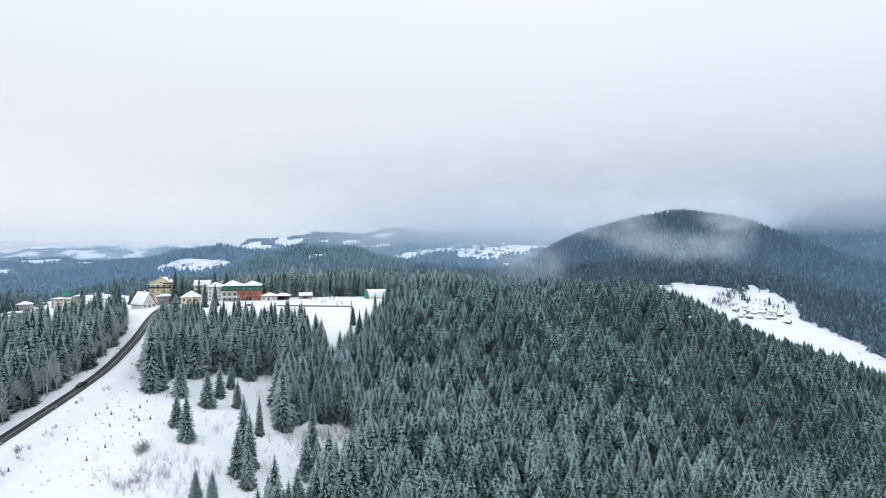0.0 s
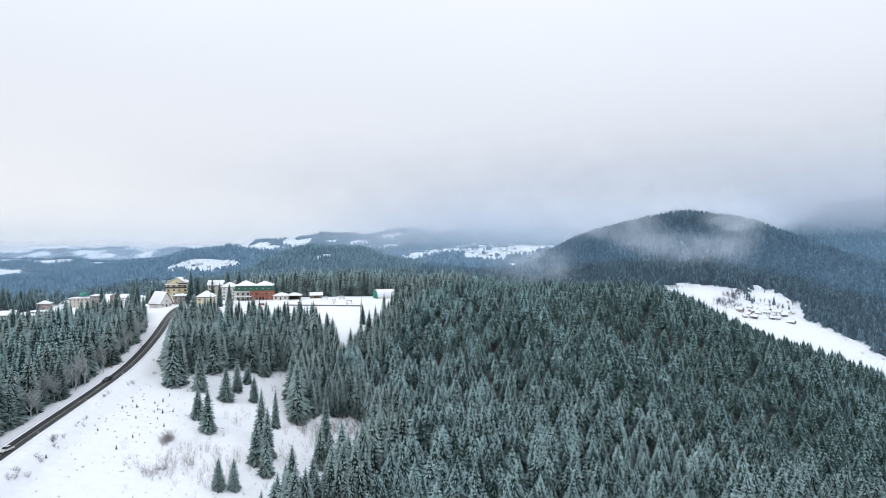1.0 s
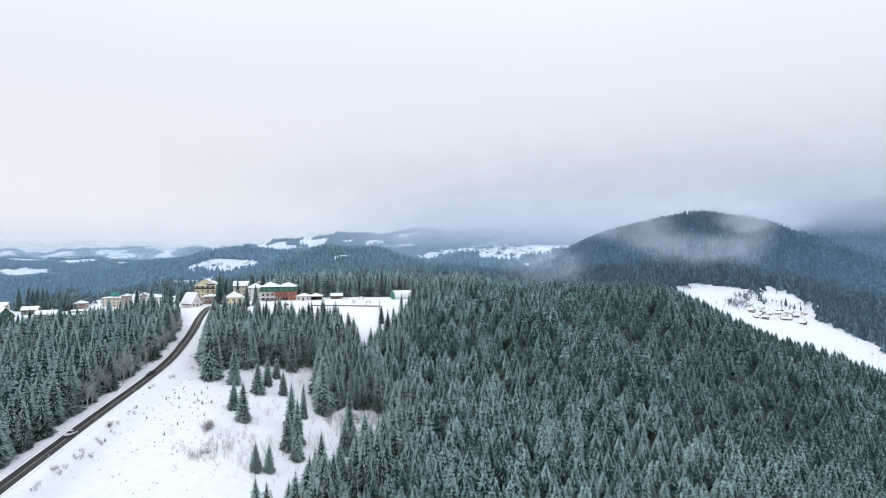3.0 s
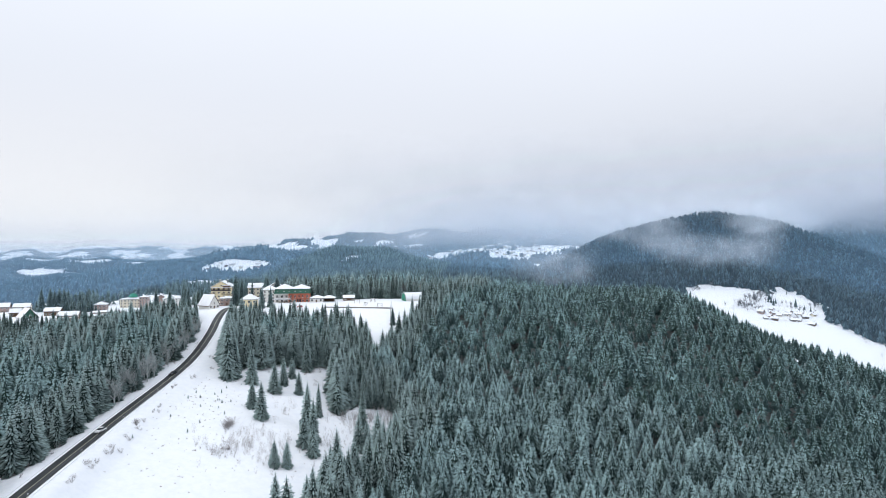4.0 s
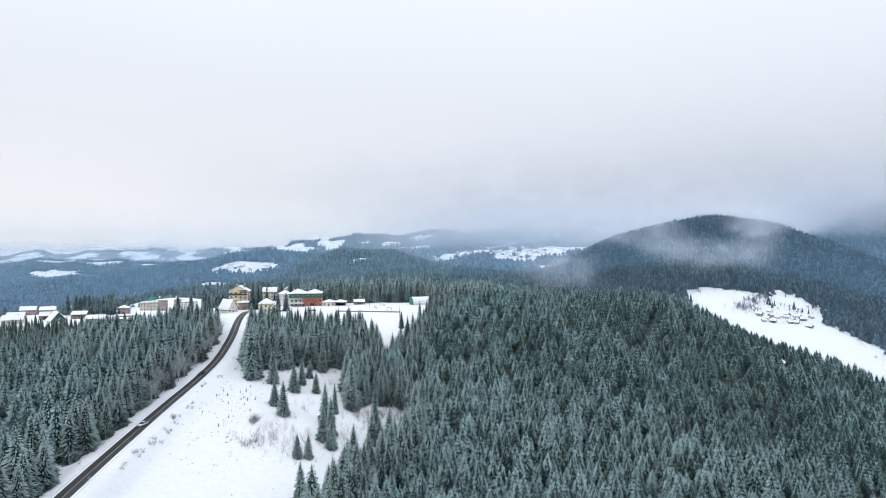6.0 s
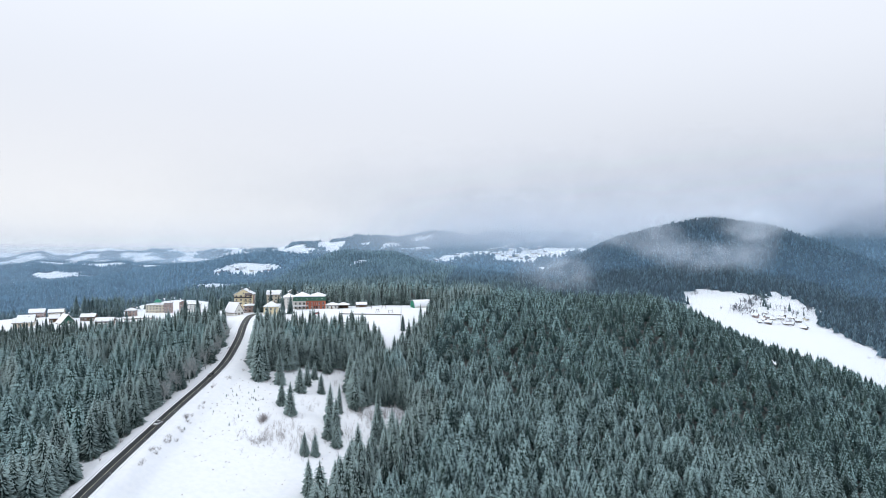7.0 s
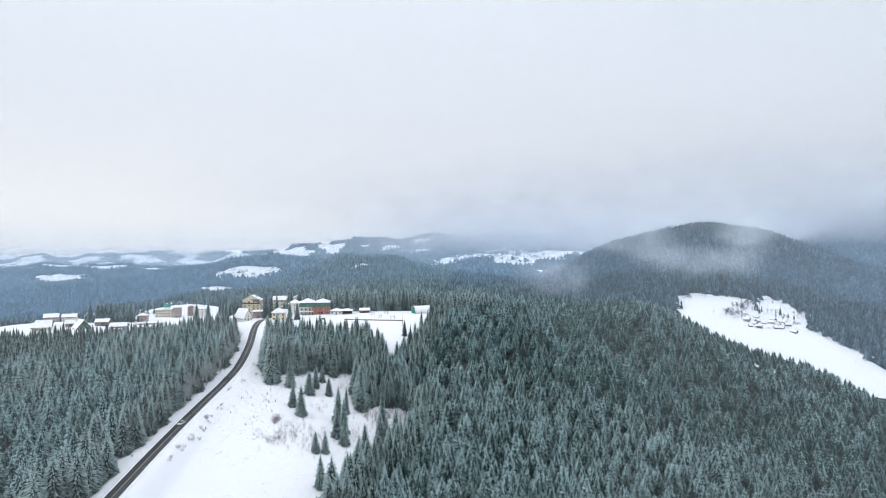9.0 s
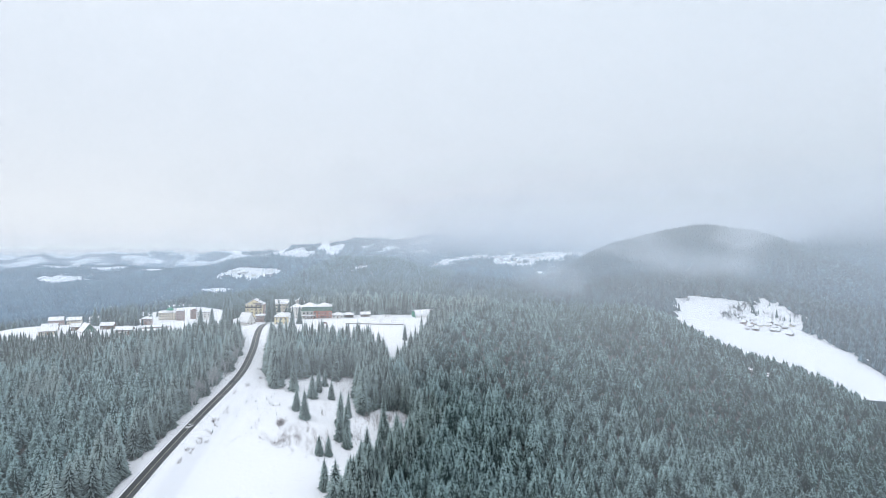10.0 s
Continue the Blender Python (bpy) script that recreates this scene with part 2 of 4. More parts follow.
def box(bm, x0, y0, z0, x1, y1, z1, bevel=0.0):
    r = bmesh.ops.create_cube(bm, size=1)
    bmesh.ops.scale(bm, vec=(x1 - x0, y1 - y0, z1 - z0), verts=r["verts"])
    bmesh.ops.translate(bm, vec=((x0 + x1) / 2, (y0 + y1) / 2, (z0 + z1) / 2), verts=r["verts"])
    if bevel:
        edges = list({e for v in r["verts"] for e in v.link_edges})
        bmesh.ops.bevel(bm, geom=edges, offset=bevel, segments=2, affect="EDGES")
    return bm


def boxed(*args, bevel=0.0):
    return box(bmesh.new(), *args, bevel=bevel)


def solid(bm, pts, faces):
    vs = [bm.verts.new(p) for p in pts]
    for f in faces:
        bm.faces.new([vs[i] for i in f])
    return bm


def rod(bm, a, b, r0, r1, sides=6):
    a, b = Vector(a), Vector(b)
    q = (b - a).to_track_quat("Z", "Y").to_matrix()
    rings = [[bm.verts.new(p + q @ Vector((r * math.cos(k * math.tau / sides), r * math.sin(k * math.tau / sides), 0))) for k in range(sides)] for p, r in ((a, r0), (b, r1))]
    for k in range(sides):
        bm.faces.new((rings[0][k], rings[0][(k + 1) % sides], rings[1][(k + 1) % sides], rings[1][k]))
    if sides > 3:
        bm.faces.new(rings[1])
        bm.faces.new(rings[0][::-1])
    return bm


def from_arrays(name, verts, tris, mats, parent=None, pick=None, quads=False, frost_shade=None):
    """A mesh object out of numpy arrays."""
    k = 4 if quads else 3
    me = bpy.data.meshes.new(name)
    me.vertices.add(len(verts))
    me.vertices.foreach_set("co", np.ascontiguousarray(verts, dtype=np.float32).ravel())
    me.loops.add(len(tris) * k)
    me.loops.foreach_set("vertex_index", np.ascontiguousarray(tris, dtype=np.int32).ravel())
    me.polygons.add(len(tris))
    me.polygons.foreach_set("loop_start", np.arange(0, len(tris) * k, k, dtype=np.int32))
    for m in mats:
        me.materials.append(m)
    if pick is not None:
        me.polygons.foreach_set("material_index", np.ascontiguousarray(pick, dtype=np.int32))
    if frost_shade is not None:
        me.attributes.new("frost_shade", "FLOAT", "POINT").data.foreach_set("value", np.ascontiguousarray(frost_shade, dtype=np.float32))
    me.update(calc_edges=True)
    me.validate()
    if parent is False:
        return me
    ob = new(name, me)
    ob.parent = parent
    return ob


def inside(poly, x, y):
    """Which points lie in a polygon."""
    got = np.zeros(np.shape(x), bool)
    n = len(poly)
    for i in range(n):
        (x0, y0), (x1, y1) = poly[i], poly[(i + 1) % n]
        cross = ((y0 > y) != (y1 > y)) & (x < (x1 - x0) * (y - y0) / (y1 - y0 + 1e-9) + x0)
        got ^= cross
    return got


def ground(x, y):
    return float(height(x, y))


# ---- where the woods stand ----
CLEARING = [(-40, -200), (-54, 120), (-52, 150), (-46, 172), (-39, 190), (-33, 214), (-34, 236), (-42, 246), (-56, 236), (-66, 228), (-74, 272), (-90, 264), (-100, 258), (-121, 238), (-130, 262), (-138, 284), (-150, 335), (-160, 360), (-210, 372), (-240, -200)]
PLATEAU = [(-158, 318), (-140, 314), (-95, 317), (-64, 316), (-60, 292), (-52, 286), (-46, 320), (-40, 350), (-34, 372), (-24, 388), (-8, 396), (-6, 440), (-40, 442), (-110, 436), (-150, 440), (-190, 480), (-240, 470), (-215, 400), (-190, 345)]
VILLAGE = [(-186, 340), (-236, 352), (-262, 372), (-300, 372), (-340, 376), (-372, 368), (-430, 372), (-470, 410), (-455, 540), (-370, 580), (-290, 585), (-265, 500), (-215, 405), (-185, 370)]
MEADOW = [(335, 925), (376, 945), (442, 905), (452, 880), (478, 918), (500, 835), (470, 775), (485, 694), (480, 628), (470, 560), (330, 560), (300, 720)]
GLADES = [(-224, 176, 13, 9), (-203, 252, 7, 22), (-192, 300, 14, 10), (-250, 300, 7, 12), (-285, 255, 9, 6), (-262, 215, 6, 6)]
FIELDS = [(-330, 592, 58, 34), (-368, 630, 78, 46), (-1720, 2300, 230, 48), (-1400, 2385, 80, 60), (-1575, 2045, 150, 78), (-738, 1742, 112, 50), (-757, 1572, 45, 45), (-470, 738, 52, 36), (-440, 1010, 26, 70), (-285, 1340, 24, 32),
          (0, 3000, 245, 85), (170, 2850, 125, 125), (400, 2955, 235, 75), (575, 3045, 140, 65), (150, 3270, 120, 60), (225, 2080, 34, 100), (290, 2380, 44, 150), (103, 1224, 20, 60), (153, 1656, 26, 100), (39, 1320, 20, 50),
          (-620, 3950, 70, 32), (-430, 4130, 110, 55), (-840, 4112, 40, 30), (-417, 3813, 90, 30)]


def open_land(x, y):
    """True where no wood stands."""
    o = inside(PLATEAU, x, y) | inside(VILLAGE, x, y) | inside(MEADOW, x, y)
    o |= inside(CLEARING, x, y) & (x > road_x(y) - 9.5)
    for cx, cy, rx, ry in GLADES:
        o |= ((x - cx) / rx) ** 2 + ((y - cy) / ry) ** 2 < 1
    o &= ((x + 348) / 26) ** 2 + ((y - 447) / 12) ** 2 > 1
    wob = 0.35 * np.sin(x / 37 + y / 53) + 0.25 * np.sin(x / 19 - y / 23)
    for cx, cy, rx, ry in FIELDS:
        o |= ((x - cx) / rx) ** 2 + ((y - cy) / ry) ** 2 < 1 + wob
    far = np.hypot(x, y) > 2500
    patch = np.sin(x / 105 + 0.7 + y / 400) * np.sin(y / 75 + x / 300) + 0.5 * np.sin(x / 60 + y / 130) + 0.3 * np.sin(y / 41 - x / 90)
    o |= far & (x < -1000) & (patch > np.where(y > 3300, -0.05, 0.95))
    o |= np.abs(x - road_x(y)) < np.where(y < 372, 8.0, 0.0)
    return o


# ---- the ground: one sheet out to the horizon ----
def spaced(stops):
    return np.concatenate([np.arange(a, b, d) for a, b, d in stops])


gx = spaced([(-5200, -1600, 36), (-1600, -460, 20), (-460, -190, 6), (-190, -100, 1.5), (-100, 340, 6), (340, 900, 12), (900, 1600, 30), (1600, 5300, 90)])
gy = spaced([(-900, -100, 50), (-100, 60, 8), (60, 480, 4), (480, 1000, 10), (1000, 1800, 20), (1800, 5400, 50)])
GX, GY = np.meshgrid(gx, gy)
GZ = height(GX, GY)
nx, ny = len(gx), len(gy)
ids = np.arange(nx * ny).reshape(ny, nx)
quads = np.stack([ids[:-1, :-1], ids[:-1, 1:], ids[1:, 1:], ids[1:, :-1]], -1).reshape(-1, 4)
cx = ((GX[:-1, :-1] + GX[1:, 1:]) / 2).ravel()
cy = ((GY[:-1, :-1] + GY[1:, 1:]) / 2).ravel()
wooded = ~(open_land(cx + 7, cy) | open_land(cx - 7, cy) | open_land(cx, cy + 7) | open_land(cx, cy - 7))
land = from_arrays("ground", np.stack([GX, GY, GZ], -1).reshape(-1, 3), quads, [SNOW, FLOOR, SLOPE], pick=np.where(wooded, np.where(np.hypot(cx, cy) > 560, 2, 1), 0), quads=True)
land.data.polygons.foreach_set("use_smooth", np.ones(len(quads), bool))
tagged(land, "snow-covered hills with dark woodland floor", "ground", kind="structure")

# ---- the road, on its bed ----
ry = np.concatenate([np.arange(-250, 352, 3.0), np.arange(352, 372, 2.0)])
rx = road_x(ry)
rz = height(rx, ry) + 0.12
tx, ty = np.gradient(rx), np.gradient(ry)
ln = np.hypot(tx, ty)
ox, oy = ty / ln, -tx / ln


def ribbon(name, mat, a, b, lift, thick, sel=None):
    """A strip along the road, from a to b metres right of its middle, with real thickness."""
    pts = []
    for k in range(len(ry)):
        for s, dz in ((a, lift), (b, lift), (b, lift - thick), (a, lift - thick)):
            pts.append((rx[k] + ox[k] * s, ry[k] + oy[k] * s, rz[k] + dz))
    f = []
    for k in range(len(ry) - 1):
        if sel is None or sel(k):
            for j in range(4):
                f.append((4 * k + j, 4 * k + (j + 1) % 4, 4 * k + 4 + (j + 1) % 4, 4 * k + 4 + j))
    return from_arrays(name, np.array(pts), np.array(f)[:, ::-1], [mat], quads=True)


road = tagged(ribbon("road", ASPHALT, -2.5, 2.5, 0.0, 0.3), "dark wet two-lane asphalt road through the snow", "road", kind="structure")
stripe = ribbon("centre_line", LINE, -0.11, 0.11, 0.012, 0.02)
stripe.parent = road
for s, nm in ((-1, "verge"), (1, "verge")):
    bank = ribbon(nm, ROOF_SNOW, min(s * 2.45, s * 3.4), max(s * 2.45, s * 3.4), 0.16, 0.5)
    tagged(bank, "ploughed snow bank along the road edge", "snow bank", kind="structure")

# ---- spruces ----


def spruce_crown(rng, whorls, per, tall, radius, bare, curve=0.75, slim=1.0, low=0.5):
    """Whorls of drooping fronds over a dark core. Returns points, triangles and how pale each point is: rimed far out
    on its frond, with shade painted in at the core and low down.
    """
    V, T, F = [], [], []
    # the core: needles in shade, which is painted in by a low value
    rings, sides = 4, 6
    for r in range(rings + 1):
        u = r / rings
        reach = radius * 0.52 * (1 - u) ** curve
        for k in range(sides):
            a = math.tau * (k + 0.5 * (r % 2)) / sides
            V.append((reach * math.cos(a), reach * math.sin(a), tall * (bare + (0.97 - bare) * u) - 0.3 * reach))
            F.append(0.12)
    for r in range(rings):
        for k in range(sides):
            i, j = r * sides + k, r * sides + (k + 1) % sides
            T += [(i, j, j + sides), (i, j + sides, i + sides)]
    for w in range(whorls):
        u = min(max((w + rng.uniform(-0.25, 0.25)) / whorls, 0.0), 0.985)
        z = tall * (bare + (1 - bare) * u)
        reach = radius * (1 - u) ** curve * rng.uniform(0.9, 1.08) + 0.10
        n = max(5, int(round(per * (0.5 + 0.5 * (1 - u)))))
        turn = rng.uniform(0, math.tau)
        for k in range(n):
            a = turn + math.tau * (k + rng.uniform(-0.3, 0.3)) / n
            L = reach * rng.uniform(0.74, 1.16)
            sag = L * rng.uniform(0.30, 0.52) - 0.25 * u
            half = (L * rng.uniform(0.09, 0.15) + 0.05) * slim
            c, s = math.cos(a), math.sin(a)
            zb = z + rng.uniform(-0.3, 0.3) * tall * (1 - bare) / whorls

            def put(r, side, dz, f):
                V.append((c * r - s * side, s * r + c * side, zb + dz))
                # darker towards the foot: shade of the dense wood put into the colour
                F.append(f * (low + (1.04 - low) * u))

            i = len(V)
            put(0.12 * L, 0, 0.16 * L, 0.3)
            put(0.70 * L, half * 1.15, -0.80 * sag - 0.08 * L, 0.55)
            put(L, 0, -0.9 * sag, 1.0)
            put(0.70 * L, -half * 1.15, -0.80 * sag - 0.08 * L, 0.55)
            T += [(i, i + 2, i + 1), (i, i + 3, i + 2)]
    i = len(V)
    V += [(0.14, 0, tall * 0.95), (-0.08, 0.13, tall * 0.95), (-0.08, -0.13, tall * 0.95), (0, 0, tall * 1.02)]
    F += [0.5, 0.5, 0.5, 0.9]
    T += [(i, i + 1, i + 3), (i + 1, i + 2, i + 3), (i + 2, i, i + 3)]
    return np.array(V), np.array(T), np.array(F)


def plain_crown(rng, tall, radius, tiers, sides):
    """A far spruce: ragged skirts one above the other."""
    V, T, F = [], [], []
    for t in range(tiers):
        u = t / tiers
        z0, z1 = tall * (0.06 + 0.94 * u), tall * min(1.0, 0.06 + 0.94 * (u + 1.35 / tiers))
        i = len(V)
        V.append((rng.uniform(-0.1, 0.1), rng.uniform(-0.1, 0.1), z1))
        F.append(0.38)
        turn = rng.uniform(0, math.tau)
        for k in range(sides):
            a = turn + math.tau * (k + rng.uniform(-0.25, 0.25)) / sides
            r = radius * (1 - u) ** 0.85 * (1.2 if k % 2 else 0.72) * rng.uniform(0.85, 1.15)
            V.append((r * math.cos(a), r * math.sin(a), z0 + rng.uniform(-0.06, 0.06) * tall + (0 if k % 2 else 0.05 * tall)))
            F.append(0.72 if k % 2 else 0.1)
        T += [(i, i + 1 + k, i + 1 + (k + 1) % sides) for k in range(sides)]
    return np.array(V), np.array(T), np.array(F)


def scatter(x0, x1, y0, y1, pitch, seed, keep):
    """Uneven planting over a rectangle, kept where keep(x, y) holds."""
    rng = np.random.default_rng(seed)
    xs, ys = np.meshgrid(np.arange(x0, x1, pitch), np.arange(y0, y1, pitch * 0.87))
    xs = xs + (np.arange(len(ys)) % 2)[:, None] * pitch / 2
    xs, ys = xs.ravel(), ys.ravel()
    xs = xs + rng.uniform(-0.40, 0.40, xs.shape) * pitch
    ys = ys + rng.uniform(-0.40, 0.40, ys.shape) * pitch
    ok = keep(xs, ys) & (rng.random(xs.shape) > 0.04)
    return xs[ok], ys[ok]


def plant(name, kinds, x, y, seed, mat, label, lo=0.70, hi=1.15):
    """One wood out of many trees, joined."""
    rng = np.random.default_rng(seed)
    z = height(x, y)
    which = rng.integers(0, len(kinds), len(x))
    size = rng.uniform(lo, hi, len(x)) * (0.88 + 0.24 * (0.5 + 0.5 * np.sin(x / 23.0 + np.cos(y / 31.0) * 2)))
    fat = rng.uniform(0.95, 1.25, len(x))
    ang = rng.uniform(0, math.tau, len(x))
    VV, TT, FF, off = [], [], [], 0
    for k, (V, T, F) in enumerate(kinds):
        s = which == k
        m = int(s.sum())
        if not m:
            continue
        c, n = np.cos(ang[s])[:, None], np.sin(ang[s])[:, None]
        X = (V[None, :, 0] * c - V[None, :, 1] * n) * (size[s] * fat[s])[:, None] + x[s][:, None]
        Y = (V[None, :, 0] * n + V[None, :, 1] * c) * (size[s] * fat[s])[:, None] + y[s][:, None]
        Z = V[None, :, 2] * size[s][:, None] + z[s][:, None] - 0.3
        VV.append(np.stack([X, Y, Z], -1).reshape(-1, 3))
        TT.append((T[None] + (np.arange(m) * len(V))[:, None, None]).reshape(-1, 3) + off)
        FF.append((F[None] + rng.uniform(-0.16, 0.16, m)[:, None]).ravel())
        off += m * len(V)
    ob = from_arrays(name, np.concatenate(VV), np.concatenate(TT), [mat], frost_shade=np.concatenate(FF))
    return tagged(ob, label, "trees", kind="stuff")


rnd = random.Random(7)
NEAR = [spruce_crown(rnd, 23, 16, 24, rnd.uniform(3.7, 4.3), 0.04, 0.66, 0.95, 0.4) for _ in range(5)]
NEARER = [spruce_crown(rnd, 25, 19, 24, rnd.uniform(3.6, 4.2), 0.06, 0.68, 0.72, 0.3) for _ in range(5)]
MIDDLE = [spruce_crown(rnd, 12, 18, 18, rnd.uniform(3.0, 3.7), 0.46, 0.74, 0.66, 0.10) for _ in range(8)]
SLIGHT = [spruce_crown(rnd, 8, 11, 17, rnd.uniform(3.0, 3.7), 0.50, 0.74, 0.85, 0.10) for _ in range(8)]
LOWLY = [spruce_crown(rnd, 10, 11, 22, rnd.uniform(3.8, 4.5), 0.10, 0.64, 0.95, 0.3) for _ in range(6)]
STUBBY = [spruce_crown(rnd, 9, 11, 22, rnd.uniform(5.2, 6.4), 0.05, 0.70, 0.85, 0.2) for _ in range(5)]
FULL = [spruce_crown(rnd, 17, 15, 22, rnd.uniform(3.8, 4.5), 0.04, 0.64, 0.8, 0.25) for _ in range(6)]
MIDFAR = [plain_crown(rnd, 18, rnd.uniform(2.6, 3.4), 4, 8) for _ in range(6)]
DISTANT = [plain_crown(rnd, 20, rnd.uniform(3.4, 4.4), 2, 8) for _ in range(6)]
FOREST = [plain_crown(rnd, 15, rnd.uniform(3.0, 3.9), 1, 7) for _ in range(6)]
REMOTE = [plain_crown(rnd, 18, rnd.uniform(6.0, 8.5), 1, 8) for _ in range(5)]
REMOTE += [plain_crown(rnd, 17, rnd.uniform(6.0, 8.0), 2, 6) for _ in range(3)]


def wood(x, y):
    return ~open_land(x, y)


def east_wood(x, y):
    return wood(x, y) & (x > road_x(y))


def west_wood(x, y):
    return wood(x, y) & (x < road_x(y)) & (x > -470 + 0 * y)


# the trees nearest to the camera stand as things of their own
SPRUCES = []
for k, (V, T, F) in enumerate(NEAR + NEARER):
    SPRUCES.append(from_arrays("crown", V, T, [DARK_FIR], parent=False, frost_shade=F))
for V, T, F in NEAR[:3]:
    SPRUCES.append(from_arrays("crown", V, T, [RIDGE_FIR], parent=False, frost_shade=F))
bm = rod(bmesh.new(), (0, 0, -1.0), (0, 0, 22), 0.28, 0.04, 7)
STEM = bpy.data.meshes.new("trunk")
bm.to_mesh(STEM)
bm.free()
STEM.materials.append(BARK)


def spruce(x, y, size, kind, turn, label, group, fat=1.0):
    ob = empty("spruce_tree", Matrix.LocRotScale((x, y, ground(x, y)), Euler((0, 0, turn)), (size * fat, size * fat, size)), label, "tree", group)
    for nm, me in (("trunk", STEM), ("crown", SPRUCES[kind])):
        o = new(nm, me)
        o.parent = ob
    return ob


# spruces of the snowy clearing: place, height
CLEARING_TREES = [(-115, 232, 28, 1.0), (-113, 235, 20, 1.06), (-119, 240, 24, 1.0), (-117, 251, 19, 1.12), (-104, 233, 17, 1.24), (-88, 202, 16, 1.4), (-95, 210, 12, 1.54), (-92, 230, 14, 1.75), (-91, 240, 14, 1.29), (-90, 250, 11, 1.36), (-86, 262, 18, 1.17), (-82, 235, 11, 1.4),
                  (-69, 204, 20, 1.18), (-66, 189, 15, 1.32), (-61, 184, 13, 1.51), (-64, 195, 18, 1.1), (-68, 218, 15, 0.89), (-62, 228, 24, 1.16), (-48, 217, 20, 0.85), (-71, 169, 10, 1.52), (-67, 171, 10, 1.38), (-52, 175, 11, 1.2), (-46, 198, 15, 1.5), (-43, 200, 13, 1.4), (-40, 245, 24, 0.85), (-32, 223, 20, 0.95), (-49, 246, 19, 1.2), (-61, 141, 14, 1.3)]
for x, y, tall, fat in CLEARING_TREES:
    spruce(x, y, tall / 24, rnd.randrange(5), rnd.uniform(0, 6.28), "tall dark spruce dusted with snow in the clearing", "spruces of the clearing", fat)

ex, ey = scatter(-160, 350, 95, 500, 5.2, 11, lambda x, y: east_wood(x, y) & (x < 0.72 * (y + 107) + 12))
wx, wy = scatter(-470, -120, 60, 470, 5.9, 12, lambda x, y: west_wood(x, y) & (x > -0.84 * (y + 107) - 14))
gone = (ex > 330) | ((ey > 448) & (ex > 0))
ex, ey = ex[~gone], ey[~gone]


def on_edge(x, y, reach):
    e = np.zeros(len(x), bool)
    for k in range(8):
        e |= open_land(x + reach * math.cos(k * math.pi / 4), y + reach * math.sin(k * math.pi / 4))
    return e


# the rows along the clearing and the road carry branches down to the snow and stand as things of their own
lone_e = on_edge(ex, ey, 8.5) & (ey < 300) & (ex < 20)
lone_w = on_edge(wx, wy, 8.5) & (wy < 300) & (wx > -232)
for px, py in list(zip(ex[lone_e], ey[lone_e])) + list(zip(wx[lone_w], wy[lone_w])):
    spruce(px, py, rnd.uniform(0.56, 0.95), 5 + rnd.randrange(5), rnd.uniform(0, 6.28), "frosted spruce standing at the edge of the wood", "spruces at the edge of the wood", rnd.uniform(1.3, 1.75))
ex, ey, wx, wy = ex[~lone_e], ey[~lone_e], wx[~lone_w], wy[~lone_w]
second_e, second_w = on_edge(ex, ey, 19.0), on_edge(wx, wy, 19.0) & (wy < 285)
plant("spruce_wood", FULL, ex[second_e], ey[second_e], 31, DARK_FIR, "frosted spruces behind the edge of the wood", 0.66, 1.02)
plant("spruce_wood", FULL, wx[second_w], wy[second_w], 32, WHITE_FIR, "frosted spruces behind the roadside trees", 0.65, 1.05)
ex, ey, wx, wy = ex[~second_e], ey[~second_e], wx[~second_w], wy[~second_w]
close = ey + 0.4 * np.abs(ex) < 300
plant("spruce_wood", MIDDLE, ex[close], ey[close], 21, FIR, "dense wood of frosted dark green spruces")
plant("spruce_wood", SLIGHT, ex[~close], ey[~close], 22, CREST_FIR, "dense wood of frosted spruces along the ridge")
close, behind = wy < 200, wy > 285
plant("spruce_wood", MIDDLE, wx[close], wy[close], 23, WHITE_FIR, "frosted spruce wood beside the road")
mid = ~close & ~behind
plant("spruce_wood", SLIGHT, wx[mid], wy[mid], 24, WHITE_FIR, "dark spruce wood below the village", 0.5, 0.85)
# the same woods go on under the camera and behind it
ux, uy = scatter(-60, 260, -140, 95, 6.0, 19, east_wood)
under = uy > 48
plant("spruce_wood", SLIGHT, ux[under], uy[under], 37, FIR, "frosted spruces at the foot of the slope", 0.7, 1.05)
plant("spruce_wood", MIDFAR, ux[~under], uy[~under], 38, FIR, "frosted spruce wood below the ridge", 0.75, 1.05)
ux, uy = scatter(-300, -80, -140, 60, 6.6, 20, west_wood)
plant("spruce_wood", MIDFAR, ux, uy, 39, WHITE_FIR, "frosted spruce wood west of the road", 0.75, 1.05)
vx, vy = scatter(-470, -150, 285, 470, 4.9, 17, lambda x, y: west_wood(x, y) & (x > -0.84 * (y + 107) - 14))
young = vx < -216
plant("spruce_wood", STUBBY, vx[young], vy[young], 29, DARK_FIR, "low young spruces below the village houses", 0.30, 0.56)
plant("spruce_wood", LOWLY, vx[~young], vy[~young], 34, DARK_FIR, "dark spruce wood beside the road bend", 0.42, 0.74)
bx, by = scatter(-440, 330, 436, 1560, 8.0, 13, lambda x, y: wood(x, y) & (y > 440 + 0.0 * x) & ~((x > -20) & (y < 700)) & (x < 200 + 0.1 * y))
inner = (by < 464) & (bx > -135)
bx, by = bx[~inner], by[~inner]
near_b = by < 560
plant("spruce_wood", LOWLY, bx[near_b], by[near_b], 30, RIDGE_FIR, "dark spruces behind the playing field", 0.35, 0.7)
far_b = ~near_b & ((by > 900) | (bx > 110))
mid_b = ~near_b & ~far_b
plant("spruce_wood", MIDFAR, bx[mid_b], by[mid_b], 25, RIDGE_FIR, "dark spruce wood on the ridge behind the hotel", 0.7, 1.15)
hazy = far_b & (bx > -60)
far_b &= ~hazy
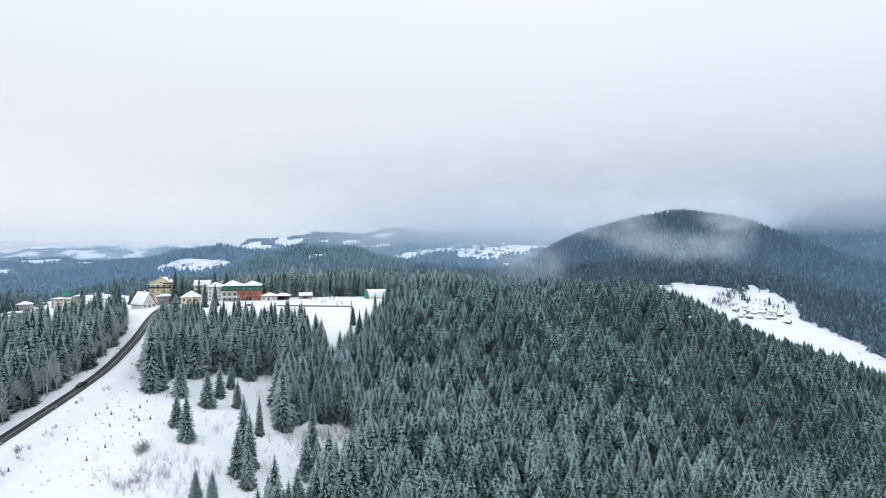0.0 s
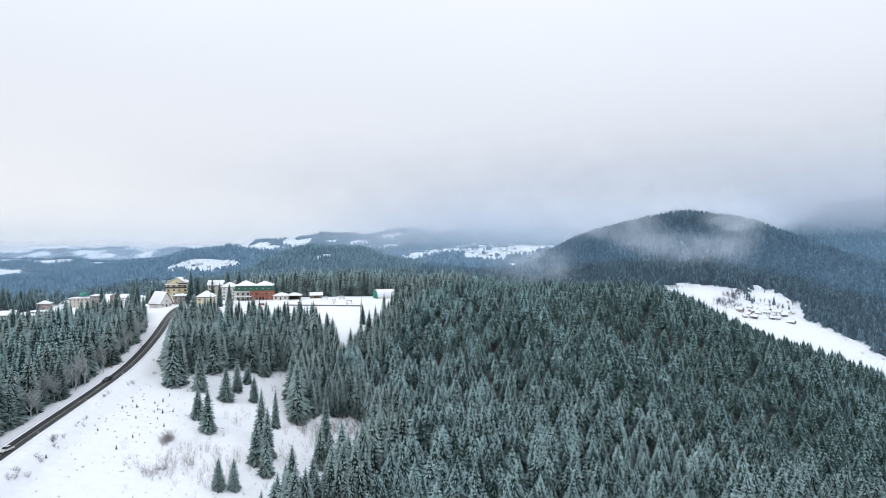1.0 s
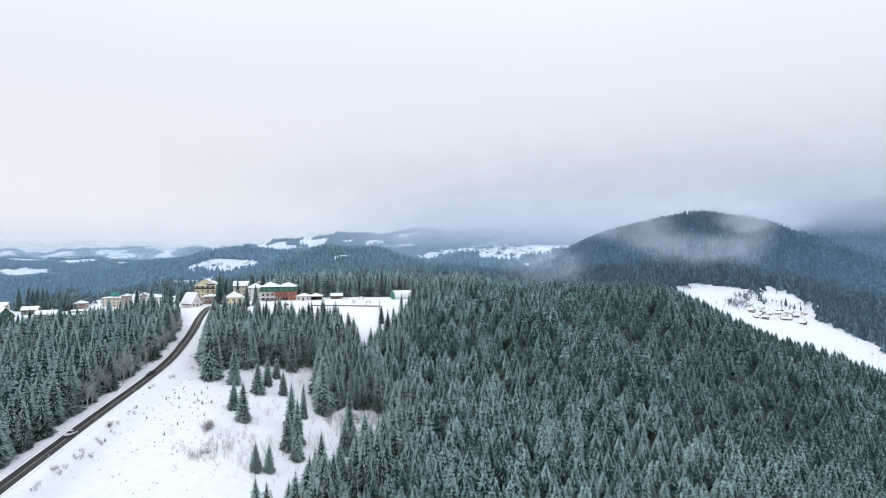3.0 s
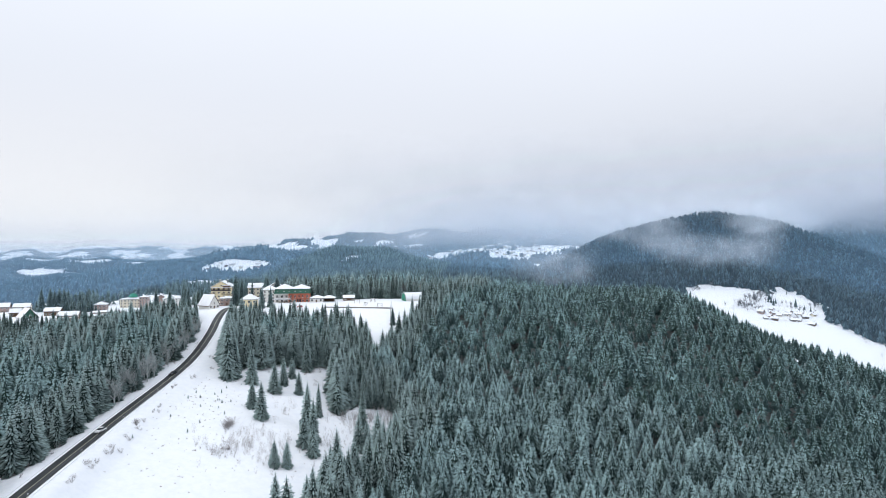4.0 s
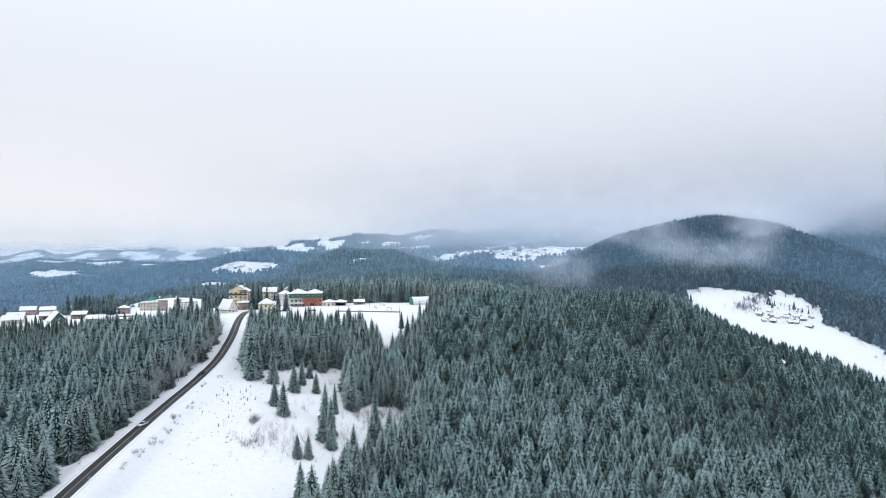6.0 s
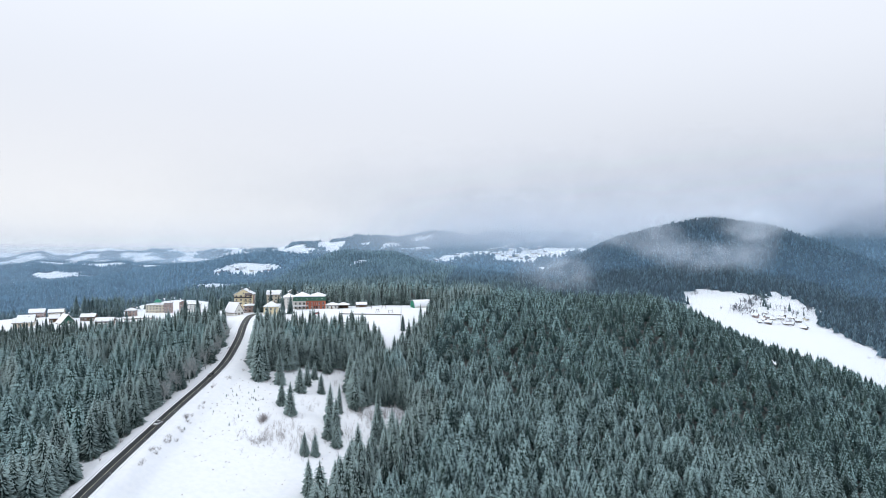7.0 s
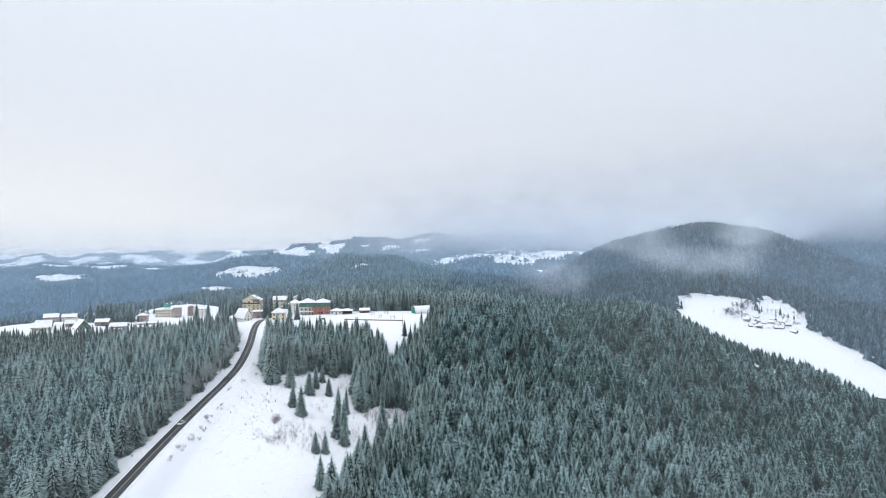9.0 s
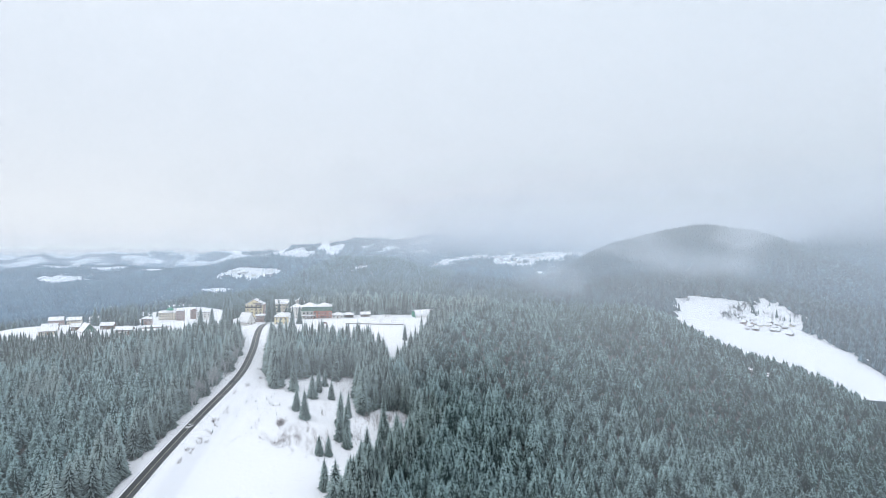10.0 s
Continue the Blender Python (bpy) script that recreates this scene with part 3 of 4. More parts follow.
plant("spruce_wood", DISTANT, bx[far_b], by[far_b], 33, RIDGE_FIR, "dark spruce wood on the farther ridge", 0.7, 1.05)
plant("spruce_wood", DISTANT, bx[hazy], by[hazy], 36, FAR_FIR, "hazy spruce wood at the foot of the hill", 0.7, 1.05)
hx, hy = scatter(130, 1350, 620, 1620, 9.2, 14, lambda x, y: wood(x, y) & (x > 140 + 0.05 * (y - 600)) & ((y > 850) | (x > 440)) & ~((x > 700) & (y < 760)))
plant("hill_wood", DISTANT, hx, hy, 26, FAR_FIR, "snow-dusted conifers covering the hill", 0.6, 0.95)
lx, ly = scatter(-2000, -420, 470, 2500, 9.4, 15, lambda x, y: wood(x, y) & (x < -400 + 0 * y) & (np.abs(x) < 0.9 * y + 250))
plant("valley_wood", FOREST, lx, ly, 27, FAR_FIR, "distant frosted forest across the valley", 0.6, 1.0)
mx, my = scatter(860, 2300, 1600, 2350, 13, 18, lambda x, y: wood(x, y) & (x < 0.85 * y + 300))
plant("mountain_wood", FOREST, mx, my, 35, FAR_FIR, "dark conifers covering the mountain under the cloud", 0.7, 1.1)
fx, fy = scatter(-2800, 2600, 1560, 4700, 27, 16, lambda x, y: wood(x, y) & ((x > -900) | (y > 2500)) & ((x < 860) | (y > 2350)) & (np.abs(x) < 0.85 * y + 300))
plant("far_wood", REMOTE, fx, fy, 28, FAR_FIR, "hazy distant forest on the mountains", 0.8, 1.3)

# ---- buildings ----


def mesh_of(bm, name, mat):
    me = bpy.data.meshes.new(name)
    bm.to_mesh(me)
    bm.free()
    me.materials.append(mat)
    return me


def frame_bars(w, h):
    bm = bmesh.new()
    for a in ((-w / 2, -0.09, 0, -w / 2 + 0.12, 0.05, h), (w / 2 - 0.12, -0.09, 0, w / 2, 0.05, h), (-w / 2 + 0.12, -0.09, h - 0.12, w / 2 - 0.12, 0.05, h), (-w / 2 - 0.1, -0.2, -0.1, w / 2 + 0.1, 0.05, 0.08), (-0.05, -0.07, 0.08, 0.05, 0.04, h - 0.12)):
        box(bm, *a)
    return bm


WINDOW_FRAME = mesh_of(frame_bars(1.3, 1.5), "window", WHITE)
PANE = mesh_of(boxed(-0.55, -0.03, 0.06, 0.55, 0.04, 1.4), "pane", GLASS)


def window(parent, x, y, z, turn=0.0, sx=1.0, sz=1.0):
    w = new("window", WINDOW_FRAME)
    w.parent = parent
    w.matrix_basis = Matrix.LocRotScale((x, y, z), Euler((0, 0, turn)), (sx, 1, sz))
    p = new("pane", PANE)
    p.parent = w


def gable_roof(bm, w, d, z, rise, over, thick, ridge):
    """Two sloping slabs that meet in a ridge along x or y."""
    a, b = (w / 2 + over, d / 2 + over) if ridge == "x" else (d / 2 + over, w / 2 + over)
    half = d / 2 if ridge == "x" else w / 2
    drop = rise * over / half
    for s in (-1, 1):
        pts = []
        for u in (-a, a):
            for v, h in ((0, z + rise), (s * b, z - drop), (s * b, z - drop + thick), (0, z + rise + thick)):
                pts.append((u, v, h) if ridge == "x" else (v, u, h))
        solid(bm, pts, [(0, 1, 2, 3), (7, 6, 5, 4), (0, 4, 5, 1), (1, 5, 6, 2), (2, 6, 7, 3), (3, 7, 4, 0)])
    bmesh.ops.recalc_face_normals(bm, faces=bm.faces)
    return bm


def hip_roof(bm, w, d, z, rise, over, thick, cx=0.0, cy=0.0):
    """A roof with four slopes."""
    a, b = w / 2 + over, d / 2 + over
    r = max(0.0, (w - d) / 2)
    q = max(0.0, (d - w) / 2)
    ring = [(-a, -b), (a, -b), (a, b), (-a, b)]
    top = [(-r - 0.05, -q - 0.05), (r + 0.05, -q - 0.05), (r + 0.05, q + 0.05), (-r - 0.05, q + 0.05)]
    pts = [(cx + p, cy + s, z) for p, s in ring] + [(cx + p, cy + s, z + thick) for p, s in ring] + [(cx + p, cy + s, z + thick + rise) for p, s in top]
    f = [(3, 2, 1, 0), (8, 9, 10, 11)] + [(k, (k + 1) % 4, 4 + (k + 1) % 4, 4 + k) for k in range(4)] + [(4 + k, 4 + (k + 1) % 4, 8 + (k + 1) % 4, 8 + k) for k in range(4)]
    return solid(bm, pts, f)


def walls(w, d, h, rise=0.0, ridge="x"):
    """A wall body, with its gables where the roof has them, standing a little in the ground."""
    bm = bmesh.new()
    a, b = w / 2, d / 2
    pts = [(-a, -b, -3), (a, -b, -3), (a, b, -3), (-a, b, -3), (-a, -b, h), (a, -b, h), (a, b, h), (-a, b, h)]
    if not rise:
        return solid(bm, pts, [(3, 2, 1, 0), (4, 5, 6, 7), (0, 1, 5, 4), (1, 2, 6, 5), (2, 3, 7, 6), (3, 0, 4, 7)])
    if ridge == "x":
        return solid(bm, pts + [(-a, 0, h + rise), (a, 0, h + rise)], [(3, 2, 1, 0), (0, 1, 5, 4), (2, 3, 7, 6), (1, 2, 6, 9, 5), (3, 0, 4, 8, 7), (4, 5, 9, 8), (6, 7, 8, 9)])
    return solid(bm, pts + [(0, -b, h + rise), (0, b, h + rise)], [(3, 2, 1, 0), (0, 1, 5, 8, 4), (2, 3, 7, 9, 6), (1, 2, 6, 5), (3, 0, 4, 7), (4, 8, 9, 7), (8, 5, 6, 9)])


def balcony(parent, x, y, z, w, wood=WOOD):
    b = part("balcony", boxed(x - w / 2, y - 1.3, z - 0.1, x + w / 2, y, z + 0.08), CONCRETE, parent)
    bm = bmesh.new()
    box(bm, x - w / 2, y - 1.3, z + 0.95, x + w / 2, y - 1.22, z + 1.05)
    n = max(3, int(w / 0.35))
    for k in range(n + 1):
        u = x - w / 2 + 0.04 + (w - 0.08) * k / n
        box(bm, u - 0.04, y - 1.28, z + 0.08, u + 0.04, y - 1.23, z + 0.95)
    part("railing", bm, wood, b)


def house(label, x, y, turn, w, d, h, rise, wall_mat, roof="gable", ridge="x", storeys=2, cols=3, roof_mat=TILE, name="house", category="house", group="", porch=None, sink=0.0, chimneys=1, over=0.7, gable=True):
    ob = empty(name, pose(x, y, ground(x, y) - sink, 0, 0, turn), label, category, group)
    pitched = roof == "gable"
    part("wall", walls(w, d, h, rise if pitched else 0, ridge), wall_mat, ob)
    if pitched:
        r = part("roof", gable_roof(bmesh.new(), w, d, h + 0.02, rise, over, 0.22, ridge), roof_mat, ob)
        part("snow_cover", gable_roof(bmesh.new(), w, d, h + 0.25, rise, over - 0.12, 0.35, ridge), ROOF_SNOW, r, "thick fresh snow")
    else:
        r = part("roof", hip_roof(bmesh.new(), w, d, h + 0.01, rise, over, 0.22), roof_mat, ob)
        part("snow_cover", hip_roof(bmesh.new(), w - 0.2, d - 0.2, h + 0.30, rise, over, 0.25), ROOF_SNOW, r, "thick fresh snow")
    step_z = h / storeys
    for s in range(storeys):
        for k in range(cols):
            u = -w / 2 + w * (k + 0.5) / cols
            if s == 0 and k == cols // 2:
                door = part("door", boxed(u - 0.55, -d / 2 - 0.08, 0.0, u + 0.55, -d / 2 + 0.03, 2.1), WOOD, ob)
                part("handle", boxed(u + 0.38, -d / 2 - 0.15, 1.0, u + 0.44, -d / 2 - 0.09, 1.14), METAL, door)
            else:
                window(ob, u, -d / 2, s * step_z + 0.9, 0, min(1.2, w / cols / 1.9), min(1.0, step_z / 2.9))
        side = max(1, int(d / 3.5))
        for k in range(side):
            v = -d / 2 + d * (k + 0.5) / side
            window(ob, w / 2, v, s * step_z + 0.9, math.pi / 2, 0.9, min(1.0, step_z / 2.9))
    if pitched and ridge == "y" and rise > 2.6 and gable:
        window(ob, 0, -d / 2, h + 0.5, 0, 0.9, 0.8)
    for k in range(chimneys):
        cx = w * (0.22 - 0.4 * k)
        top = h + rise + 1.1
        ch = part("chimney", boxed(cx - 0.4, 0.6, h + 0.3, cx + 0.4, 1.4, top, bevel=0.03), CONCRETE, ob)
        part("cap", boxed(cx - 0.5, 0.5, top + 0.002, cx + 0.5, 1.5, top + 0.22, bevel=0.05), ROOF_SNOW, ch, "snow-topped cap")
    if porch:
        pw, pd = porch
        p = part("porch", boxed(-pw / 2, -d / 2 - pd, 2.5, pw / 2, -d / 2 - 0.01, 2.7), WOOD, ob)
        part("snow_cover", boxed(-pw / 2 - 0.1, -d / 2 - pd - 0.1, 2.702, pw / 2 + 0.1, -d / 2 - 0.01, 3.05, bevel=0.1), ROOF_SNOW, p)
        for s in (-1, 1):
            part("post", boxed(s * (pw / 2 - 0.15) - 0.09, -d / 2 - pd + 0.1, -1, s * (pw / 2 - 0.15) + 0.09, -d / 2 - pd + 0.28, 2.498), WOOD, ob)
    return ob


def hotel(x, y, turn):
    ob = empty("hotel", pose(x, y, ground(x, y) - 0.3, 0, 0, turn), "white and orange-red hotel with green mansard roof under snow", "hotel")
    # corner tower
    t = part("tower", walls(9.5, 9.5, 9.6), WHITE, ob, "white corner tower")
    t.matrix_basis = pose(-17.5, 0, 0)
    r = part("roof", hip_roof(bmesh.new(), 9.5, 9.5, 9.62, 3.0, 0.9, 0.25), TILE, t)
    part("snow_cover", hip_roof(bmesh.new(), 9.4, 9.4, 9.90, 3.1, 0.9, 0.3), ROOF_SNOW, r)
    for s in range(4):
        for k in range(3):
            window(t, -3.1 + 3.1 * k, -4.75, 0.5 + 2.4 * s, 0, 0.8, 0.85)
            window(t, 4.75, -3.1 + 3.1 * k, 0.5 + 2.4 * s, math.pi / 2, 0.8, 0.85)
    # white wing and orange wing
    for nm, mat, x0, x1, dep in (("wing", WHITE, -12.7, -2.5, 7.0), ("wing", ORANGE, -2.5, 13.0, 8.0)):
        wing = part(nm, boxed(x0, -dep, -3, x1 - 0.004, 7, 7.2), mat, ob, "white rendered wing" if mat is WHITE else "orange-red rendered wing")
        n = int((x1 - x0) / 3.0)
        for s in range(2):
            for k in range(n):
                u = x0 + (x1 - x0) * (k + 0.5) / n
                window(wing, u, -dep, 0.6 + 3.3 * s, 0, 1.25, 1.3)
        if mat is ORANGE:
            for k in range(4):
                balcony(wing, x0 + 2 + 3.9 * k, -dep, 3.6, 3.2, ORANGE)
            for k in range(5):
                part("pillar", boxed(x0 + 0.1 + 3.75 * k, -dep - 1.5, -2, x0 + 0.5 + 3.75 * k, -dep - 1.15, 7.0), ORANGE, wing)
            part("doorway", boxed(x0 + 6.2, -dep - 0.12, 0, x0 + 9.4, -dep + 0.05, 2.7), GLASS, wing, "dark glazed entrance")
    # mansard: a green sloping band with snow above
    bm = bmesh.new()
    ring0, ring1 = [(-13.4, -9.6), (14.0, -9.6), (14.0, 7.8), (-13.4, 7.8)], [(-12.4, -8.0), (12.8, -8.0), (12.8, 6.6), (-12.4, 6.6)]
    solid(bm, [(p, q, 7.21) for p, q in ring0] + [(p, q, 10.6) for p, q in ring1], [(3, 2, 1, 0), (4, 5, 6, 7)] + [(k, (k + 1) % 4, 4 + (k + 1) % 4, 4 + k) for k in range(4)])
    m = part("mansard", bm, GREEN, ob, "dark green sheet-metal mansard")
    for k in range(6):
        window(m, -10 + 4.1 * k, -8.9, 8.0, 0, 0.7, 0.7)
    for cx, w, hh in ((-6.4, 13.0, 3.2), (6.6, 13.0, 2.8)):
        part("snow_cover", hip_roof(bmesh.new(), w - 0.4, 15.0, 10.62, hh, 0.4, 0.4, cx, -0.7), ROOF_SNOW, m, "thick snow on the hipped top")
    c = part("canopy", boxed(-13.5, -12.5, 2.7, -1.0, -8.2, 2.95), WOOD, ob)
    part("snow_cover", boxed(-13.6, -12.6, 2.952, -0.9, -8.2, 3.4, bevel=0.12), ROOF_SNOW, c)
    for k in range(4):
        part("post", boxed(-13.2 + 3.9 * k, -12.3, -2, -12.95 + 3.9 * k, -12.05, 2.698), WOOD, ob)
    return ob


def apartment_block(x, y, turn):
    w, d, h = 15.5, 12.0, 12.3
    ob = house("yellow apartment block with balconies and a snowy gable roof", x, y, turn, w, d, h, 4.3, YELLOW, "gable", "y", 4, 4, TILE, "apartment_block", "apartment block", chimneys=2)
    for s in range(1, 4):
        for k in (0, 2, 3):
            balcony(ob, -w / 2 + w * (k + 0.5) / 4, -d / 2, 3.07 * s + 0.1, 3.0)
    part("dormer", boxed(1.2, -6.6, 11.2, 7.2, -3.0, 13.4), WOOD, ob, "dark timber attic dormer")
    part("snow_cover", boxed(1.0, -6.9, 13.402, 7.4, -2.8, 13.8, bevel=0.1), ROOF_SNOW, ob)
    deck = part("balcony", boxed(-7.4, -7.6, 9.1, 7.6, -6.0, 9.3), CONCRETE, ob, "long dark top-floor balcony")
    part("railing", boxed(-7.4, -7.6, 9.302, 7.6, -7.48, 10.3), TILE, deck, "dark boarded railing")
    for u in (-7.3, -2.4, 2.5, 7.4):
        part("post", boxed(u - 0.1, -7.45, 9.302, u + 0.1, -7.25, 11.9), WOOD, deck)
    part("awning", boxed(-7.8, -8.0, 11.9, 8.0, -6.1, 12.1), ROOF_SNOW, ob, "snow-covered awning over the balcony")
    part("loggia", boxed(7.76, -5.0, 2.0, 8.6, 4.0, 11.6), PINK, ob, "dull red side loggia")
    for s in range(4):
        window(ob, 8.6, -0.5, 2.3 + 2.4 * s, math.pi / 2, 1.6, 0.9)
    return ob


def pavilion(x, y, turn, w, h, group):
    ob = empty("pavilion", pose(x, y, ground(x, y), 0, 0, turn), "open timber pavilion with snow-covered hipped roof", "pavilion", group)
    for sx in (-1, 1):
        for sy in (-1, 1):
            part("post", boxed(sx * w * 0.42 - 0.12, sy * w * 0.36 - 0.12, -1, sx * w * 0.42 + 0.12, sy * w * 0.36 + 0.12, h), WOOD, ob)
    part("back_wall", boxed(-w * 0.4, w * 0.30, -1, w * 0.4, w * 0.34, h - 0.01), WOOD, ob)
    r = part("roof", hip_roof(bmesh.new(), w, w * 0.85, h + 0.002, 1.7, 0.5, 0.2), TILE, ob)
    part("snow_cover", hip_roof(bmesh.new(), w - 0.1, w * 0.85 - 0.1, h + 0.22, 1.8, 0.5, 0.35), ROOF_SNOW, r)
    return ob


def sports_hall(x, y, turn):
    """A long hall with a rounded roof and green ends."""
    ob = empty("sports_hall", pose(x, y, ground(x, y), 0, 0, turn), "long hall with bright green end walls and snowy arched roof", "hall")
    L, R, H = 34.0, 5.6, 1.8
    n = 12
    arch = [(R * math.cos(math.pi * k / n), H + 4.6 * math.sin(math.pi * k / n)) for k in range(n + 1)]
    for nm, mat, lift, grow, x0, x1 in (("roof", METAL, 0.0, 0.0, -L / 2, L / 2), ("snow_cover", ROOF_SNOW, 0.06, 0.30, -L / 2 + 0.3, L / 2 - 0.3)):
        bm = bmesh.new()
        rows = []
        for u in (x0, x1):
            rows.append([bm.verts.new((u, p * (1 + grow / R), q + lift + grow * max(0, q - H) / 4.6)) for p, q in arch])
            rows.append([bm.verts.new((u, p * (1 + (grow - 0.25) / R), q + lift - 0.2)) for p, q in arch])
        o0, i0, o1, i1 = rows
        for k in range(n):
            bm.faces.new((o0[k], o0[k + 1], o1[k + 1], o1[k]))
            bm.faces.new((i0[k + 1], i0[k], i1[k], i1[k + 1]))
            bm.faces.new((o0[k + 1], o0[k], i0[k], i0[k + 1]))
            bm.faces.new((o1[k], o1[k + 1], i1[k + 1], i1[k]))
        part(nm, bm, mat, ob)
    for s in (-1, 1):
        bm = bmesh.new()
        u = s * (L / 2 - 0.4)
        outline = [(R - 0.3, -2.0)] + [(p * 0.95, q - 0.25) for p, q in arch] + [(-R + 0.3, -2.0)]
        a = [bm.verts.new((u - 0.12, p, q)) for p, q in outline]
        b = [bm.verts.new((u + 0.12, p, q)) for p, q in outline]
        bm.faces.new(a[::-1])
        bm.faces.new(b)
        for k in range(len(outline)):
            bm.faces.new((a[k], a[(k + 1) % len(a)], b[(k + 1) % len(a)], b[k]))
        e = part("end_wall", bm, TEAL, ob, "bright green end wall")
        part("door", boxed(u + s * 0.125 - 0.04, -1.4, 0, u + s * 0.125 + 0.04, 1.4, 2.6), GREEN, e)
    for s in (-1, 1):
        part("wall", boxed(-L / 2 + 0.5, s * (R - 0.32) - 0.12, -2, L / 2 - 0.5, s * (R - 0.32) + 0.12, H), WHITE, ob)
    return ob


def car(x, y, turn, paint, label):
    ob = empty("car", pose(x, y, ground(x, y) + 0.12, 0, 0, turn), label, "car", "cars on the road")
    bm = bmesh.new()
    # side outline, nose towards +y
    prof = [(-2.1, 0.35), (-2.15, 0.85), (-1.9, 0.95), (1.0, 0.92), (2.0, 0.75), (2.1, 0.35)]
    a = [bm.verts.new((-0.86, p, q)) for p, q in prof]
    b = [bm.verts.new((0.86, p, q)) for p, q in prof]
    bm.faces.new(a)
    bm.faces.new(b[::-1])
    for k in range(len(prof)):
        bm.faces.new((a[k], b[k], b[(k + 1) % len(prof)], a[(k + 1) % len(prof)]))
    bmesh.ops.recalc_face_normals(bm, faces=bm.faces)
    body = part("body", bm, paint, ob)
    bm = bmesh.new()
    solid(bm, [(-0.8, -1.8, 0.93), (0.8, -1.8, 0.93), (0.8, 1.0, 0.93), (-0.8, 1.0, 0.93), (-0.62, -1.3, 1.42), (0.62, -1.3, 1.42), (0.62, 0.25, 1.42), (-0.62, 0.25, 1.42)], [(4, 5, 6, 7), (0, 1, 5, 4), (1, 2, 6, 5), (2, 3, 7, 6), (3, 0, 4, 7)])
    part("cabin", bm, GLASS, body, "dark glazed cabin")
    part("roof", boxed(-0.6, -1.25, 1.423, 0.6, 0.22, 1.48, bevel=0.02), paint, body)
    for sx in (-1, 1):
        part("headlight", boxed(sx * 0.62 - 0.18, 2.02, 0.55, sx * 0.62 + 0.18, 2.12, 0.70), LAMP_GLASS, body)
        for py in (-1.3, 1.3):
            w = part("wheel", rod(bmesh.new(), (sx * 0.70, py, 0.31), (sx * 0.90, py, 0.31), 0.31, 0.31, 14), RUBBER, ob)
            part("rim", rod(bmesh.new(), (sx * 0.72, py, 0.31), (sx * 0.92, py, 0.31), 0.18, 0.18, 10), METAL, w)
    return ob


hotel(-141, 414, 12)
apartment_block(-203, 428, 10)
house("white chalet with a steep snowy roof at the road bend", -186, 366, 62, 8.6, 11, 2.8, 6.6, WHITE, "gable", "y", 1, 3, WOOD, "chalet", "chalet", chimneys=1)
house("low pink annex with a snowy flat-pitched roof", -180, 382, 20, 9, 7, 5.0, 1.2, PINK, "hip", storeys=2, cols=3, chimneys=0)
house("small yellow house with snowy hipped roof", -159, 372, 14, 10.5, 9.5, 6.0, 3.6, YELLOW, "hip", storeys=2, cols=3, sink=0.5)
house("white annex with a broad snow-covered hipped roof", -121, 411, 8, 10, 9, 2.8, 2.0, WHITE, "hip", storeys=1, cols=3, chimneys=0, name="annex")
pavilion(-112.5, 414, 8, 9.6, 2.6, "pavilions by the playing field")
house("low timber shed half buried in snow", -99, 424, 15, 8.5, 6, 2.2, 1.6, WOOD, "gable", "x", 1, 3, chimneys=0, name="shed", category="shed")
sports_hall(-39, 424, 25)
house("cream guest house among the spruces with snowy roof", -197, 486, 12, 14, 10, 9.5, 3.4, CREAM, "gable", "x", 3, 4, name="guest_house")
house("white guest house among the spruces with snowy roof", -181, 490, 18, 10, 10, 10.0, 3.0, WHITE, "gable", "y", 3, 3, name="guest_house")

# the village west of the road
V = "village houses"
house("large A-frame chalet with deep snowy roof and green gable", -345, 398, 52, 11, 13, 0.8, 6.6, GREEN, "gable", "y", 1, 3, WOOD, "chalet", "chalet", V)
house("brown timber house with snow on its broad roof", -304, 388, 20, 13, 9, 4.4, 2.4, WOOD, "gable", "x", 2, 5, group=V, porch=(7, 2.2))
house("long white house with snow-covered roof", -381, 400, 25, 12, 8, 4.0, 2.6, WHITE, "gable", "x", 2, 4, group=V)
house("low brown house with snowy roof behind the chalet", -338, 417, 18, 11, 8, 3.6, 2.2, WOOD, "gable", "x", 1, 4, group=V)
house("grey terraced building with flat snowy roof", -274, 382, 22, 26, 9, 4.2, 0.8, GREY, "hip", storeys=1, cols=8, group=V, chimneys=2)
house("grey upper terrace with flat snowy roof", -280, 395, 22, 20, 8, 4.6, 0.8, PINK, "hip", storeys=1, cols=6, group=V, chimneys=0)
house("pink house with small windows and snowy roof", -323, 455, 20, 9, 8, 5.4, 2.2, PINK, "hip", storeys=2, cols=3, group=V)
house("big snowy roofed house at the wood edge", -372, 386, 30, 14, 10, 3.2, 3.2, CREAM, "gable", "x", 1, 5, group=V)
house("small dark hut with snowy roof", -360, 405, 25, 7, 6, 3.4, 2.4, WOOD, "gable", "x", 1, 2, group=V, name="hut")
house("far white house at the end of the village", -438, 484, 30, 13, 10, 5.5, 3.0, PINK, "gable", "x", 2, 4, group=V)
house("far cream house at the end of the village", -424, 492, 25, 13, 9, 5.0, 2.6, CREAM, "gable", "x", 2, 4, group=V)
house("far grey house at the end of the village", -420, 520, 20, 10, 8, 5.0, 2.4, GREY, "gable", "x", 2, 3, group=V)
dome_house = house("cream hotel wing with low snowy roof", -350, 545, 20, 19, 12, 8.5, 1.2, CREAM, "hip", storeys=3, cols=6, group=V, name="hotel_wing", category="hotel")
bm = bmesh.new()
bmesh.ops.create_uvsphere(bm, u_segments=16, v_segments=9, radius=4.2)
bmesh.ops.delete(bm, geom=[v for v in bm.verts if v.co.z < -0.2], context="VERTS")
bmesh.ops.translate(bm, vec=(1.5, 0.5, 10.2), verts=bm.verts)
